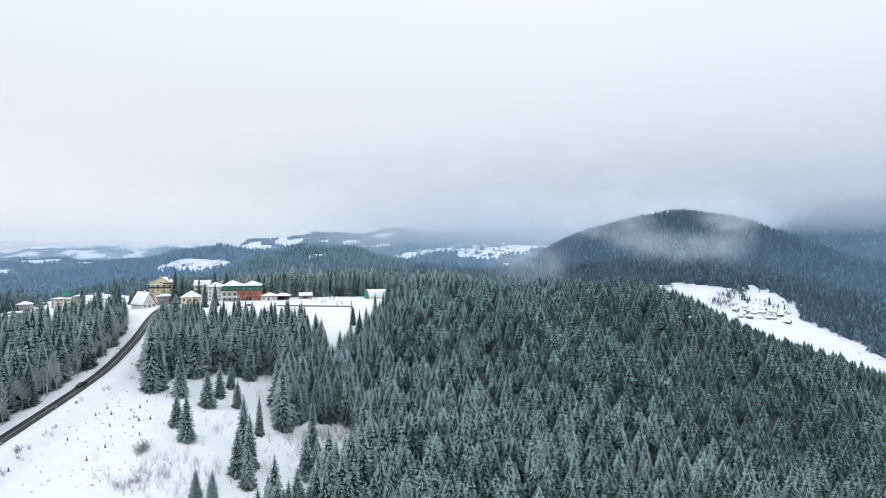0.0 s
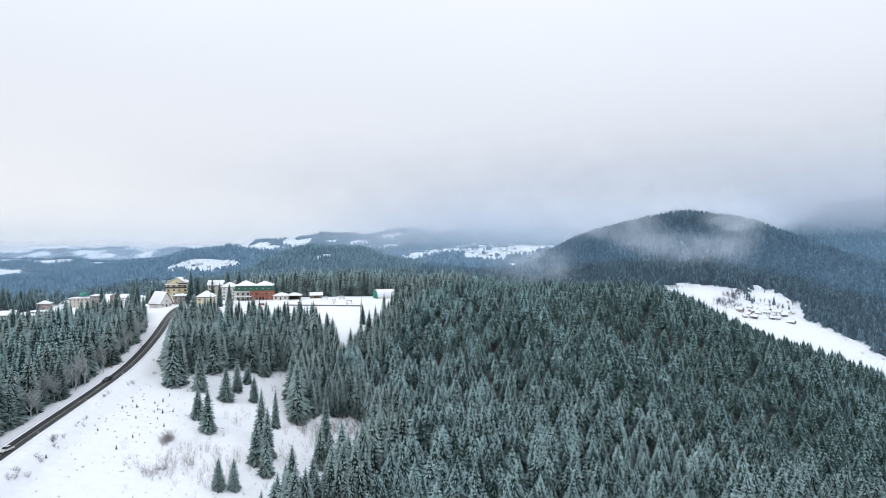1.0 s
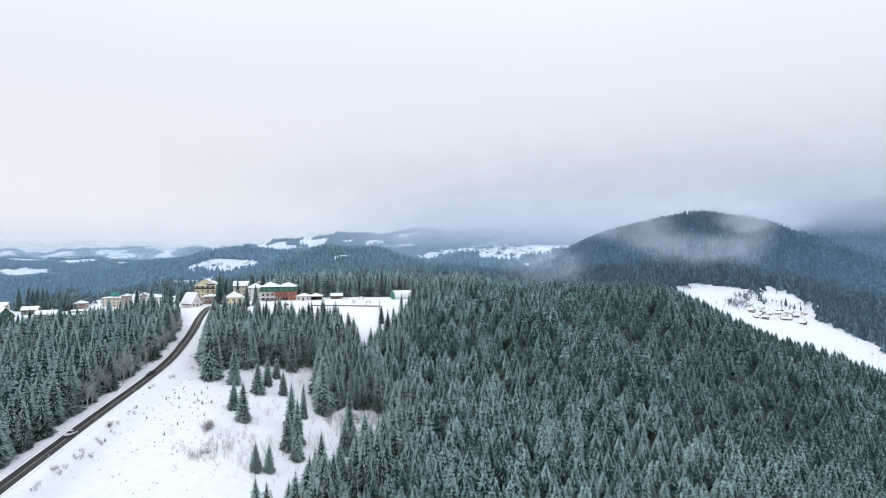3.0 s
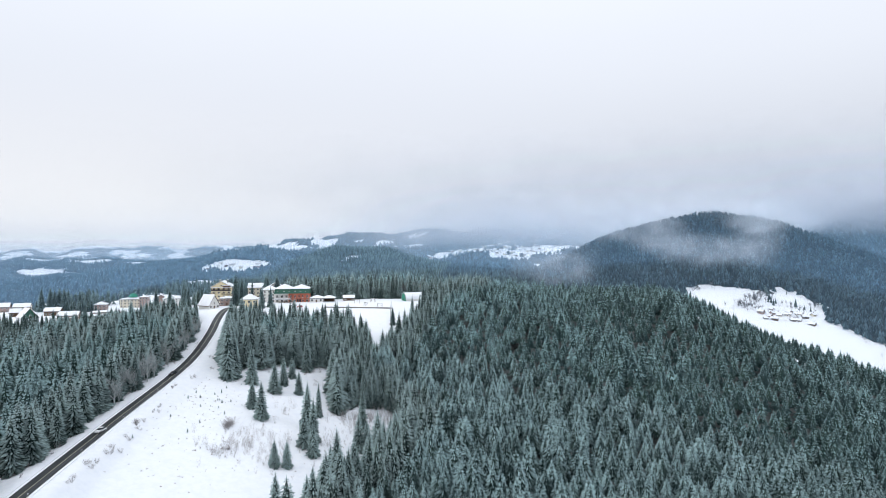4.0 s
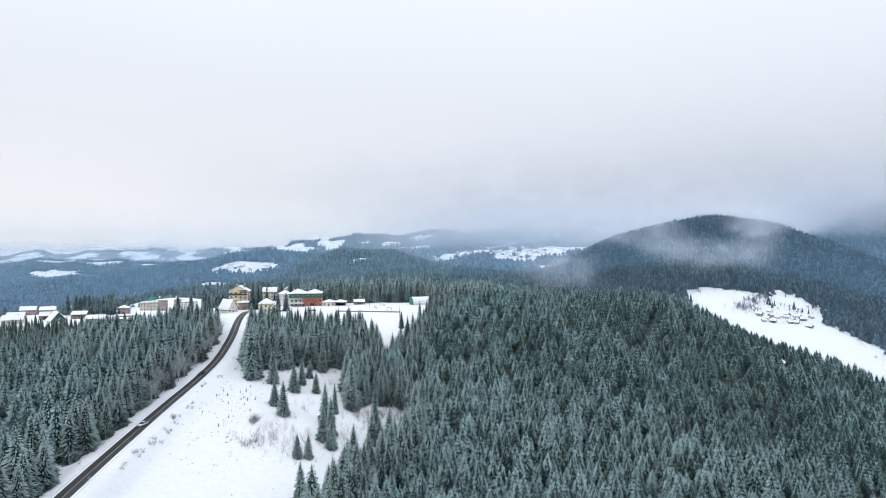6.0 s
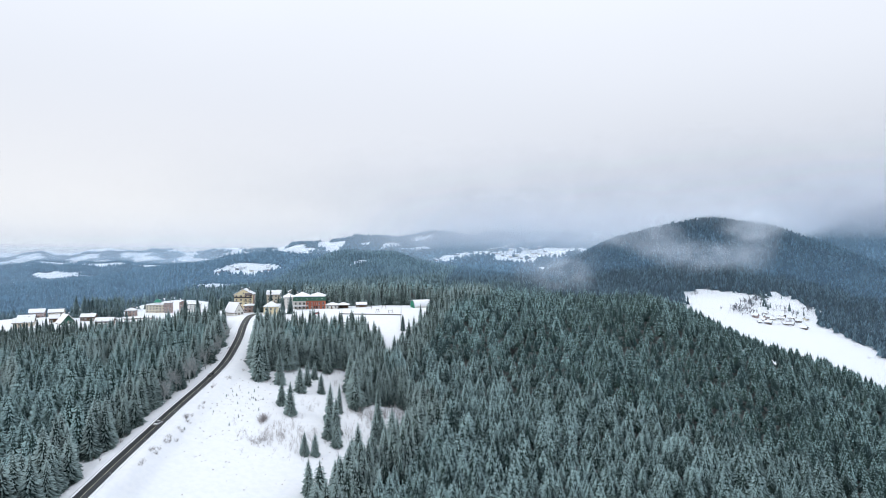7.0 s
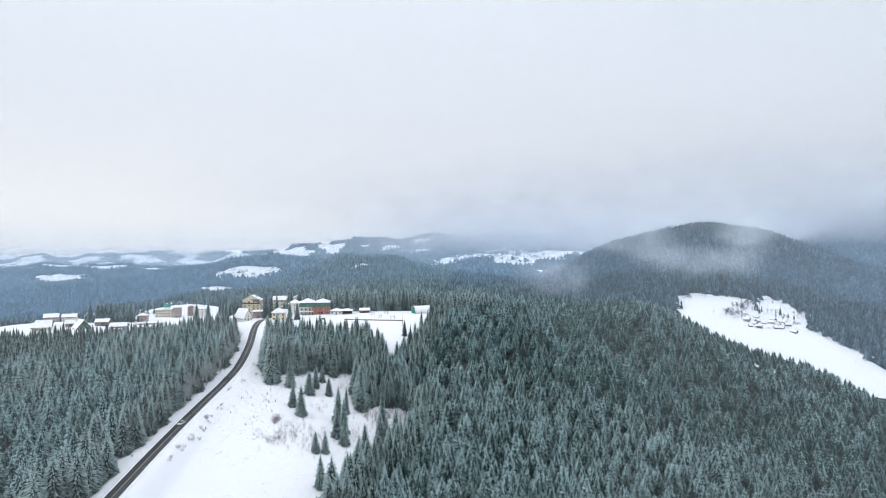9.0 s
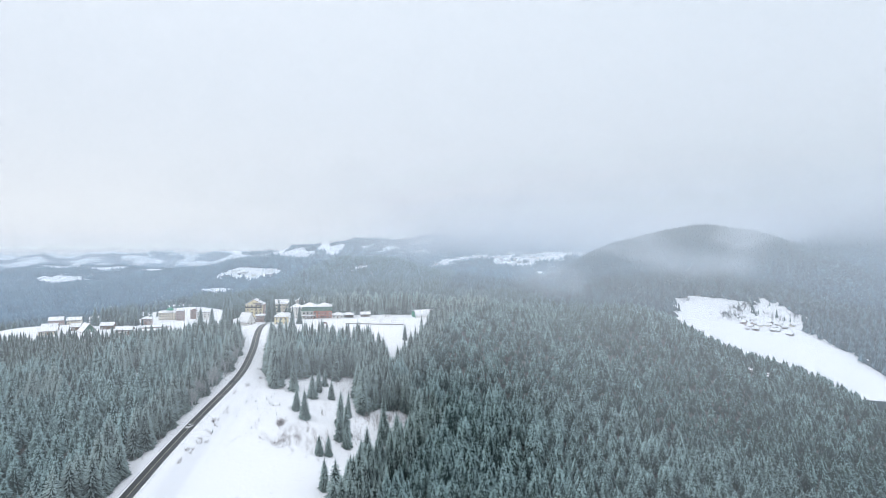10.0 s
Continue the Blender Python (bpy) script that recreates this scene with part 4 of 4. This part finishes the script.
part("dome", bm, TEAL, dome_house, "bright green metal dome")
house("tall dull red apartment house with snowy roof", -334, 541, 20, 8, 9, 11.0, 1.2, PINK, "hip", storeys=4, cols=3, group=V)
house("white house with broad snowy hipped roof", -316, 560, 20, 15, 11, 6.0, 3.0, WHITE, "hip", storeys=3, cols=4, group=V, sink=-3)
house("red house with snowy roof", -330, 566, 20, 8, 9, 8.0, 2.0, PINK, "gable", "y", 2, 2, group=V, sink=-2)

# the hamlet on the meadow
HAMLET = [(400, 803, 9, 7, 4.4, PINK), (394, 780, 8, 6, 3.0, WOOD), (418, 800, 10, 6, 3.2, CREAM), (410, 774, 9, 6, 3.0, WOOD), (431, 793, 9, 6, 3.0, WHITE), (437, 812, 8, 6, 3.0, WOOD), (439, 785, 10, 6, 3.0, GREY), (437, 771, 8, 5, 2.8, WOOD), (459, 796, 9, 6, 3.2, CREAM), (441, 762, 10, 5, 2.6, WOOD), (420, 812, 8, 6, 3.2, WHITE), (425, 783, 7, 5, 2.6, WOOD), (403, 791, 8, 6, 3.0, WOOD), (414, 787, 8, 6, 3.2, PINK), (446, 801, 9, 6, 3.0, WHITE), (450, 780, 8, 5, 2.8, WOOD)]
HAMLET_WORDS = {"dull_pink_render": "dull red farmhouse", "dark_brown_boards": "dark timber barn", "cream_render": "cream farmhouse", "white_render": "white farmhouse", "grey_render": "grey farm shed"}
for x, y, w, d, h, mat in HAMLET:
    big = rnd.uniform(0.6, 1.0)
    house(HAMLET_WORDS[mat.name] + " with snowy roof on the meadow", x + rnd.gauss(0, 3), y + rnd.gauss(0, 5), rnd.uniform(-80, 40), w * big, d * big, h * 0.95 * big, rnd.uniform(1.4, 2.4), mat, "gable", "x", 1, 3, group="hamlet houses", name="farmhouse", category="farmhouse", chimneys=1 if h > 3 else 0, sink=0.4)

# scattered houses far off: a wall body and a snowy roof each
FAR_BODY = [mesh_of(walls(12, 9, 6, 3.2, "x"), "wall", m) for m in (WHITE, CREAM, PINK, WOOD)]
FAR_ROOF = mesh_of(gable_roof(bmesh.new(), 12, 9, 6.02, 3.2, 0.8, 0.5, "x"), "roof", ROOF_SNOW)


def far_house(x, y, size, turn, group):
    ob = empty("far_house", Matrix.LocRotScale((x, y, ground(x, y)), Euler((0, 0, turn)), (size, size, size)), "distant village house with snow-covered roof", "house", group)
    for nm, me in (("wall", rnd.choice(FAR_BODY)), ("roof", FAR_ROOF)):
        o = new(nm, me)
        o.parent = ob
    for k in range(3):
        window(ob, -3.6 + 3.6 * k, -4.5, 2.6, 0, 1.2, 1.2)


for cx, cy, ax, ay, n, size, nm in ((-738, 1740, 85, 28, 14, 0.9, "houses on the hillside field"), (-286, 1342, 12, 16, 4, 0.9, "farm on the wooded hill"), (100, 2990, 260, 90, 60, 1.2, "houses of the valley village"), (-330, 3000, 120, 90, 16, 1.2, "houses of the valley village"), (150, 3260, 110, 50, 22, 1.1, "houses of the valley village"), (225, 2080, 20, 50, 4, 1.1, "houses in the side valley"), (1250, 2600, 60, 40, 5, 1.6, "houses on the mountain")):
    for k in range(n):
        far_house(cx + rnd.uniform(-ax, ax), cy + rnd.uniform(-ay, ay), size * rnd.uniform(0.8, 1.2), rnd.uniform(-0.7, 0.7), nm)

# ---- playing field: low wall and a tall net ----
wall_low = empty("retaining_wall", pose(-80, 374, ground(-80, 374)), "low stained concrete wall with snow along the playing field", "wall")
for k in range(16):
    x0 = -25.5 + 3.0 * k
    zz = min(ground(-80 + x0, 374), ground(-80 + x0 + 3, 374)) - ground(-80, 374)
    block = part("panel", boxed(x0, -0.15, zz - 2.0, x0 + 2.96, 0.15, zz + 0.8, bevel=0.02), CONCRETE, wall_low)
    part("snow_cap", boxed(x0, -0.22, zz + 0.802, x0 + 2.96, 0.22, zz + 0.98, bevel=0.06), ROOF_SNOW, block)
net = empty("net_fence", pose(-57.5, 372, ground(-57.5, 372)), "tall grey wire net fence at the end of the playing field", "fence")
for k in range(5):
    y = -4.5 * k
    z = ground(-57.5 + 0.5 * k, 372 + y) - ground(-57.5, 372)
    part("post", rod(bmesh.new(), (0.5 * k, y, z - 0.5), (0.5 * k, y, z + 6.0), 0.07, 0.06, 8), METAL, net)
    if k:
        bm = bmesh.new()
        z0 = ground(-57.5 + 0.5 * (k - 1), 376.5 + y) - ground(-57.5, 372)
        for j in range(10):
            a = 0.3 + 0.6 * j
            rod(bm, (0.5 * (k - 1), y + 4.5, z0 + a), (0.5 * k, y, z + a), 0.025, 0.025, 4)
        for j in range(1, 6):
            f = j / 6
            rod(bm, (0.5 * (k - 1 + f), y + 4.5 * (1 - f), z0 + (z - z0) * f + 0.2), (0.5 * (k - 1 + f), y + 4.5 * (1 - f), z0 + (z - z0) * f + 5.8), 0.025, 0.025, 4)
        part("netting", bm, METAL, net)



def climbing_frame(x, y, turn):
    """A play frame: two pairs of splayed legs, a top bar and two hanging seats."""
    ob = empty("climbing_frame", pose(x, y, ground(x, y), 0, 0, turn), "dark wooden play frame standing in the snow", "play frame", "play frames on the field")
    for u in (-1.8, 1.8):
        for v in (-0.9, 0.9):
            part("leg", rod(bmesh.new(), (u, v, -0.3), (u, 0, 2.4), 0.09, 0.08, 8), WOOD, ob)
    part("top_bar", rod(bmesh.new(), (-2.1, 0, 2.42), (2.1, 0, 2.42), 0.1, 0.1, 8), WOOD, ob)
    part("snow_cap", boxed(-2.1, -0.12, 2.5, 2.1, 0.12, 2.72, bevel=0.06), ROOF_SNOW, ob)
    for u in (-0.7, 0.7):
        seat = part("seat", boxed(u - 0.25, -0.12, 0.5, u + 0.25, 0.12, 0.58, bevel=0.02), RED_PAINT, ob)
        for w in (-0.2, 0.2):
            part("chain", rod(bmesh.new(), (u + w, 0, 0.58), (u + w, 0, 2.34), 0.02, 0.02, 4), METAL, seat)


for x, y, turn in ((-88, 402, 15), (-78, 385, 70), (-77, 409, -30), (-67, 381, 40)):
    climbing_frame(x, y, turn)

# ---- the road's things ----
car(-130.4, 160.5, 176, CAR_WHITE, "white car driving on the wet road")
car(-137.6, 224, 176, CAR_DARK, "dark car driving on the wet road")
car(-123, 372, 100, RED_PAINT, "red car parked in the hotel yard")


def marker_post(x, y):
    ob = empty("marker_post", pose(x, y, ground(x, y)), "white roadside marker post with a snow cap", "post", "marker posts along the road")
    part("stem", boxed(-0.07, -0.05, -0.3, 0.07, 0.05, 1.1, bevel=0.015), WHITE, ob)
    part("band", boxed(-0.075, -0.055, 0.75, 0.075, 0.055, 0.93), CAR_DARK, ob, "black band")
    part("snow_cap", boxed(-0.17, -0.15, 1.101, 0.17, 0.15, 1.32, bevel=0.06), ROOF_SNOW, ob)


for y in range(56, 350, 29):
    marker_post(float(road_x(y)) + 2.8, y)

# ---- bare bushes, saplings and weeds ----


def twigs(seed, tall, spread, n, thick):
    r = random.Random(seed)
    bm = bmesh.new()
    for _ in range(n):
        a, lean = r.uniform(0, 6.28), r.uniform(0.1, 1.0) * spread
        h = tall * r.uniform(0.55, 1.0)
        p0 = Vector((r.uniform(-0.3, 0.3) * spread, r.uniform(-0.3, 0.3) * spread, -0.2))
        p1 = p0 + Vector((math.cos(a) * lean * 0.5, math.sin(a) * lean * 0.5, h * 0.55))
        p2 = p1 + Vector((math.cos(a) * lean * 0.5 + r.uniform(-0.2, 0.2), math.sin(a) * lean * 0.5 + r.uniform(-0.2, 0.2), h * 0.45))
        rod(bm, p0, p1, thick, thick * 0.7, 3)
        rod(bm, p1, p2, thick * 0.7, thick * 0.25, 3)
        for _ in range(3):
            b = r.uniform(0, 6.28)
            q = p1.lerp(p2, r.uniform(0.0, 0.7))
            rod(bm, q, q + Vector((math.cos(b) * h * 0.16, math.sin(b) * h * 0.16, h * 0.2)), thick * 0.5, thick * 0.2, 3)
    return bm


BUSH = [mesh_of(twigs(k, 2.4, 1.9, 24, 0.022), "branchwork", TWIG) for k in range(4)]
POLE = [mesh_of(twigs(10 + k, 4.4, 1.9, 9, 0.019), "branchwork", TWIG) for k in range(4)]
TUFT = [mesh_of(twigs(20 + k, 0.8, 0.5, 10, 0.03), "branchwork", RUST) for k in range(3)]


def bare_tree(seed):
    """A leafless broad-leaved tree: trunk, limbs and fine twigs."""
    r = random.Random(seed)
    bm = bmesh.new()
    top = Vector((r.uniform(-0.4, 0.4), r.uniform(-0.4, 0.4), 5.0))
    rod(bm, (0, 0, -0.5), top, 0.16, 0.09, 6)
    for k in range(16):
        f = r.uniform(0.3, 1.0)
        a, h = r.uniform(0, 6.28), r.uniform(2.0, 4.2)
        p = top * f
        q = p + Vector((math.cos(a) * h * 0.55, math.sin(a) * h * 0.55, h * 0.85))
        rod(bm, p, q, 0.06, 0.025, 4)
        for _ in range(9):
            b, g2 = r.uniform(0, 6.28), r.uniform(0.3, 1.0)
            c = p.lerp(q, g2)
            rod(bm, c, c + Vector((math.cos(b) * 0.8, math.sin(b) * 0.8, r.uniform(0.4, 1.3))), 0.025, 0.010, 3)
    return bm


BARE = [mesh_of(bare_tree(k), "branchwork", GREYWOOD) for k in range(3)]
RIMED = [mesh_of(bare_tree(k + 9), "branchwork", RIME) for k in range(3)]
BROWN = [mesh_of(bare_tree(k + 5), "branchwork", RUST) for k in range(2)]


def bush(x, y, size, meshes, name, label, group):
    ob = empty(name, Matrix.LocRotScale((x, y, ground(x, y)), Euler((0, 0, rnd.uniform(0, 6))), (size, size, size * rnd.uniform(0.85, 1.15))), label, "bush", group)
    o = new("branchwork", rnd.choice(meshes))
    o.parent = ob


for x, y, n, spread, size in ((-123, 173, 5, 2, 0.9), (-122, 169, 3, 2, 0.6), (-124, 184, 3, 2, 0.6), (-125, 189, 3, 1.5, 0.6), (-120, 161, 4, 2.5, 0.8), (-119, 150, 6, 3, 0.9), (-119, 138, 5, 3, 0.8), (-118, 128, 3, 2, 0.7), (-129, 208, 4, 2.5, 0.7), (-128, 224, 3, 2, 0.7), (-131, 251, 5, 3, 0.7), (-126, 239, 3, 2, 0.6), (-96, 189, 9, 2.6, 1.5), (-91, 171, 8, 4, 1.0), (-137, 128, 4, 6, 0.8), (-139, 150, 3, 6, 0.7), (-143, 205, 3, 8, 0.7), (-145, 262, 5, 6, 0.8), (-148, 240, 5, 6, 0.8)):
    for _ in range(n):
        bush(x + rnd.gauss(0, spread * 0.35), y + rnd.gauss(0, spread * 0.6), size * rnd.uniform(0.6, 1.1), BUSH, "bare_bush", "leafless grey-brown bush in the snow", "bare bushes")
for x, y, n, sx, sy in ((-83, 180, 80, 6, 8), (-92, 170, 20, 4, 5), (-54, 222, 70, 5, 6), (-43, 233, 90, 5, 7), (-48, 210, 30, 5, 7), (-77, 257, 16, 4, 6), (-82, 217, 8, 2, 6), (-70, 178, 24, 4, 6), (-58, 200, 14, 3, 8)):
    for _ in range(n):
        bush(x + rnd.gauss(0, sx), y + rnd.gauss(0, sy), rnd.uniform(0.5, 1.15), POLE, "bare_sapling", "thin leafless sapling standing in the snow", "bare saplings")
for x, y, n, sx, sy in ((-110, 215, 90, 9, 22), (-95, 180, 60, 12, 20), (-90, 235, 30, 8, 14), (-58, 205, 30, 6, 14), (-112, 170, 40, 8, 22), (-80, 150, 30, 10, 18)):
    for _ in range(n):
        px, py = x + rnd.gauss(0, sx), y + rnd.gauss(0, sy)
        if px > float(road_x(py)) + 6:
            bush(px, py, rnd.uniform(0.35, 1.0), TUFT, "dry_weed", "brown dry weed poking through the snow", "dry weeds")
for _ in range(26):
    x, y = rnd.gauss(-107, 8), rnd.gauss(205, 20)
    if x > float(road_x(y)) + 7:
        spruce(x, y, rnd.uniform(0.03, 0.07), rnd.randrange(5), rnd.uniform(0, 6), "small young spruce in the snow", "young spruces", 1.5)

# leafless trees along the far side of the playing field, and in the meadow's hollow
for k in range(84):
    x = -130 + 1.45 * k + rnd.uniform(-2, 2)
    bush(x, 446 + abs(rnd.gauss(0, 8)), rnd.uniform(1.0, 1.8), BROWN if k % 9 == 3 else BARE, "bare_tree", "leafless grey-brown tree at the edge of the wood", "bare trees behind the field")
for x, y, n, sp in ((389, 826, 26, 6), (414, 852, 26, 6), (434, 877, 16, 6), (354, 919, 6, 5), (378, 930, 5, 5), (371, 831, 3, 5), (489, 834, 6, 5), (446, 836, 5, 5), (403, 815, 8, 5), (459, 816, 4, 5)):
    for _ in range(n):
        bush(x + rnd.gauss(0, sp), y + rnd.gauss(0, sp), rnd.uniform(0.7, 1.25), BARE, "bare_tree", "leafless grey tree on the snowy meadow", "bare trees on the meadow")

# a stand of tall spruces between the village houses
for k in range(18):
    spruce(rnd.gauss(-348, 13), rnd.gauss(448, 5), rnd.uniform(0.6, 0.88), 10 + rnd.randrange(3), rnd.uniform(0, 6), "tall dark spruce standing between village houses", "spruces in the village", rnd.uniform(1.2, 1.5))
# pale frosted broad-leaved trees between the road and the spruces
for k in range(70):
    y = rnd.uniform(185, 300)
    bush(float(road_x(y)) - rnd.uniform(7.5, 14), y, rnd.uniform(0.8, 1.6), RIMED, "bare_tree", "leafless tree white with rime beside the road", "rimed trees along the road")
# trees about the buildings and on the meadow
for x, y, tall in [(-172, 378, 24), (-169, 382, 20), (-203, 366, 20), (-208, 373, 22), (-197, 358, 18), (-176, 455, 20), (-170, 462, 22), (-183, 470, 22), (-165, 470, 20), (-150, 455, 19), (-160, 480, 22), (-205, 462, 20), (-214, 455, 18), (-148, 366, 16), (-144, 372, 15), (-52, 340, 12), (-222, 380, 18), (-228, 372, 20)]:
    spruce(x, y, tall / 24, 10 + rnd.randrange(3), rnd.uniform(0, 6), "dark spruce beside the buildings", "spruces by the buildings", rnd.uniform(1.0, 1.3))
for x, y, tall in [(450, 898, 11), (443, 878, 13), (437, 859, 13), (433, 845, 12), (431, 834, 10), (438, 842, 9), (430, 847, 9), (461, 832, 13), (475, 884, 6), (473, 816, 8), (468, 822, 7)]:
    spruce(x, y, tall / 24, rnd.randrange(5), rnd.uniform(0, 6), "single spruce on the snowy meadow", "spruces on the meadow", 1.2)
for x, y, n, s in ((389, 826, 16, 7), (414, 852, 16, 7), (434, 877, 11, 7), (354, 919, 6, 7), (378, 930, 5, 7), (371, 831, 4, 7), (489, 834, 6, 7), (446, 836, 5, 7), (403, 815, 7, 7), (459, 816, 5, 7), (425, 790, 14, 14), (440, 775, 10, 10), (475, 700, 6, 5), (478, 648, 10, 12)):
    for _ in range(n):
        bush(x + rnd.gauss(0, s), y + rnd.gauss(0, s), rnd.uniform(0.7, 1.5), BUSH, "bare_bush", "leafless grey thicket on the meadow", "thickets on the meadow")

# ---- mist: thin sheets of droplets hanging in the air ----


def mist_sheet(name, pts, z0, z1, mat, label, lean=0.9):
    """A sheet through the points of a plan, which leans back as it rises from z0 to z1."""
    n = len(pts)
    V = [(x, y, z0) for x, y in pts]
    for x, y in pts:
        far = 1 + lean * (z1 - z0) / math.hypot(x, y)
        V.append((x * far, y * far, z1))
    me = bpy.data.meshes.new(name)
    me.from_pydata(V, [], [(k, k + 1, n + k + 1, n + k) for k in range(n - 1)])
    uv = me.uv_layers.new(name="UVMap")
    for poly in me.polygons:
        for li in poly.loop_indices:
            vi = me.loops[li].vertex_index
            uv.data[li].uv = ((vi % n) / (n - 1), vi // n)
    me.materials.append(mat)
    ob = new(name, me)
    return tagged(ob, label, "mist", kind="stuff")


def arc(r, a0, a1, n=10):
    return [(r * math.sin(radians(a0 + (a1 - a0) * k / n)), r * math.cos(radians(a0 + (a1 - a0) * k / n))) for k in range(n + 1)]


# haze of distance painted as tinted sheets, bluest at middle range
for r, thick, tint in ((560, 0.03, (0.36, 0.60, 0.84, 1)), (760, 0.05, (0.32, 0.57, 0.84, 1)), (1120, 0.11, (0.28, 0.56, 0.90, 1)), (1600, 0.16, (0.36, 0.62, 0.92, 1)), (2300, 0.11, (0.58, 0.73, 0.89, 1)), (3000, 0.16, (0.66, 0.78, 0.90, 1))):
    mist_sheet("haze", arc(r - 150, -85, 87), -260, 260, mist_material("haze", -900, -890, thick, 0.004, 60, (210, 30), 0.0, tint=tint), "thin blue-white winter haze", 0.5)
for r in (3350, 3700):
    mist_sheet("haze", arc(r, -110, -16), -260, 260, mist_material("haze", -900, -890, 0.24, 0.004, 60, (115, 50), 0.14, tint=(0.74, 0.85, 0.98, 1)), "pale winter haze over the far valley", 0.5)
# each cloud is several thin veils, one behind the other
for k, r in enumerate((930, 965, 1010)):
    # the grey tint paints in the shade of thicker cloud above
    CAP = mist_material("cloud_cap", 112, 205, 0.24, 0.005 + 0.001 * k, 90, (340, 170), 0.42, tint=(0.56, 0.62, 0.71, 1))
    mist_sheet("low_cloud", arc(r, -42, 100), -150, 640, CAP, "grey cloud hanging over the hill top", 0.7)
for r in (2250, 2290, 2330, 2370, 2410, 2450, 2490, 2530):
    BANK = mist_material("cloud_bank", 50, 135, 0.24, 0.003, 80, (360, 190), 0.3, tint=(0.74, 0.80, 0.89, 1))
    mist_sheet("low_cloud", arc(r, -18, 60), -150, 900, BANK, "low cloud hiding the mountain tops", 0.4)

for r in (1640, 1660, 1680, 1700, 1720, 1740):
    ROLL = mist_material("cloud_roll", 88, 150, 0.24, 0.005, 40, (330, 170), 0.2, tint=(0.56, 0.62, 0.72, 1))
    mist_sheet("low_cloud", arc(r, 22, 75), -100, 700, ROLL, "grey cloud lying on the mountain", 0.4)


def wisp_material(thick):
    """A torn patch of droplets, thick in its middle and gone at its rim."""
    m, n = material("wisp")
    p = place(n)
    uv = n.add("ShaderNodeVectorMath", i0=n.add("ShaderNodeTexCoord").outputs["UV"], i1=(0.5, 0.5, 0.0))
    uv.operation = "DISTANCE"
    torn = n.add("ShaderNodeMapping", Vector=p, Rotation=(0.0, 0.6, 0.0), Scale=(0.8, 0.4, 1.25)).outputs[0]
    warp = n.noise(torn, 0.016, 4.0, 0.6, 0.4)
    fine = n.noise(torn, 0.032, 5.0, 0.6, 0.5)
    away = n.math("ADD", uv.outputs["Value"], n.math("MULTIPLY", n.math("SUBTRACT", warp, 0.5), 0.9))
    a = n.math("MULTIPLY", n.ramp(away, 0.46, 0.0), n.math("ADD", 0.2, n.math("MULTIPLY", n.ramp(fine, 0.32, 0.7), 0.8)))
    a = n.math("MULTIPLY", a, n.ramp(uv.outputs["Value"], 0.49, 0.25))
    body = n.add("ShaderNodeBsdfDiffuse", Color=(0.60, 0.68, 0.78, 1))
    out = n.add("ShaderNodeMixShader", i0=n.math("MULTIPLY", a, thick), i1=n.add("ShaderNodeBsdfTransparent").outputs[0], i2=body.outputs[0])
    n.add("ShaderNodeOutputMaterial", Surface=out.outputs[0])
    return m


WISP = wisp_material(0.22)


def mist_wisp(x, y, z, wide, tall, slant):
    """A torn patch of mist: three leaning veils, one behind the other."""
    ob = empty("mist_wisp", pose(x, y, z, 0, 0, -math.degrees(math.atan2(x, y))), "torn wisp of mist in front of the wooded hill", "mist", "wisps of mist on the hill")
    for k in range(3):
        bm = bmesh.new()
        uv = bm.loops.layers.uv.new("UVMap")
        rows = [[bm.verts.new((wide * (i / 6 - 0.5), 14 * k + 0.8 * tall * (j / 4 - 0.5), tall * (j / 4 - 0.5) + slant * wide * (i / 6 - 0.5))) for i in range(7)] for j in range(5)]
        for j in range(4):
            for i in range(6):
                f = bm.faces.new((rows[j][i], rows[j][i + 1], rows[j + 1][i + 1], rows[j + 1][i]))
                for loop, (u, v) in zip(f.loops, ((i, j), (i + 1, j), (i + 1, j + 1), (i, j + 1))):
                    loop[uv].uv = (u / 6, v / 4)
        part("veil", bm, WISP, ob)


for wx0, wy0, wz0, wide, tall, slant in ((269, 906, 101, 170, 95, -0.15), (305, 895, 80, 230, 110, -0.35), (355, 878, 66, 240, 70, -0.1), (419, 851, 93, 110, 140, 0.3), (423, 850, 116, 170, 80, 0.1), (116, 835, 40, 190, 110, 0.1), (196, 923, 99, 190, 70, -0.1)):
    mist_wisp(wx0, wy0, wz0, wide, tall, slant)


def drifting_mist(x, y, z, mat):
    """A leaning sheet with a round gap in it."""
    bm = bmesh.new()
    rings = [[bm.verts.new((x + r * math.cos(math.tau * k / 10), y + 0.9 * r * math.sin(math.tau * k / 10), z + r * math.sin(math.tau * k / 10))) for k in range(10)] for r in (1.6, 70)]
    uv = bm.loops.layers.uv.new("UVMap")
    for a, b in zip(rings, rings[1:]):
        for k in range(10):
            f = bm.faces.new((a[k], a[(k + 1) % 10], b[(k + 1) % 10], b[k]))
            for loop in f.loops:
                c = loop.vert.co
                loop[uv].uv = (0.5 + (c.x - x) / 840, 0.5 + (c.z - z) / 840)
    tagged(part("drifting_mist", bm, mat), "thin drifting mist with a gap in it", "mist", kind="stuff")


for x, y, z in ((4.4, -85.0, 76.3), (4.6, -88.5, 77.1), (4.8, -92.0, 78.0), (4.95, -95.3, 79.0), (5.1, -98.5, 80.0)):
    drifting_mist(x, y, z, mist_material("drifting_mist", -900, -890, 0.096, 0.02, 10, (2000, 1900), 0.0, hole=(x, y, z, 1.5, 3.0), tint=(0.79, 0.86, 0.91, 1)))
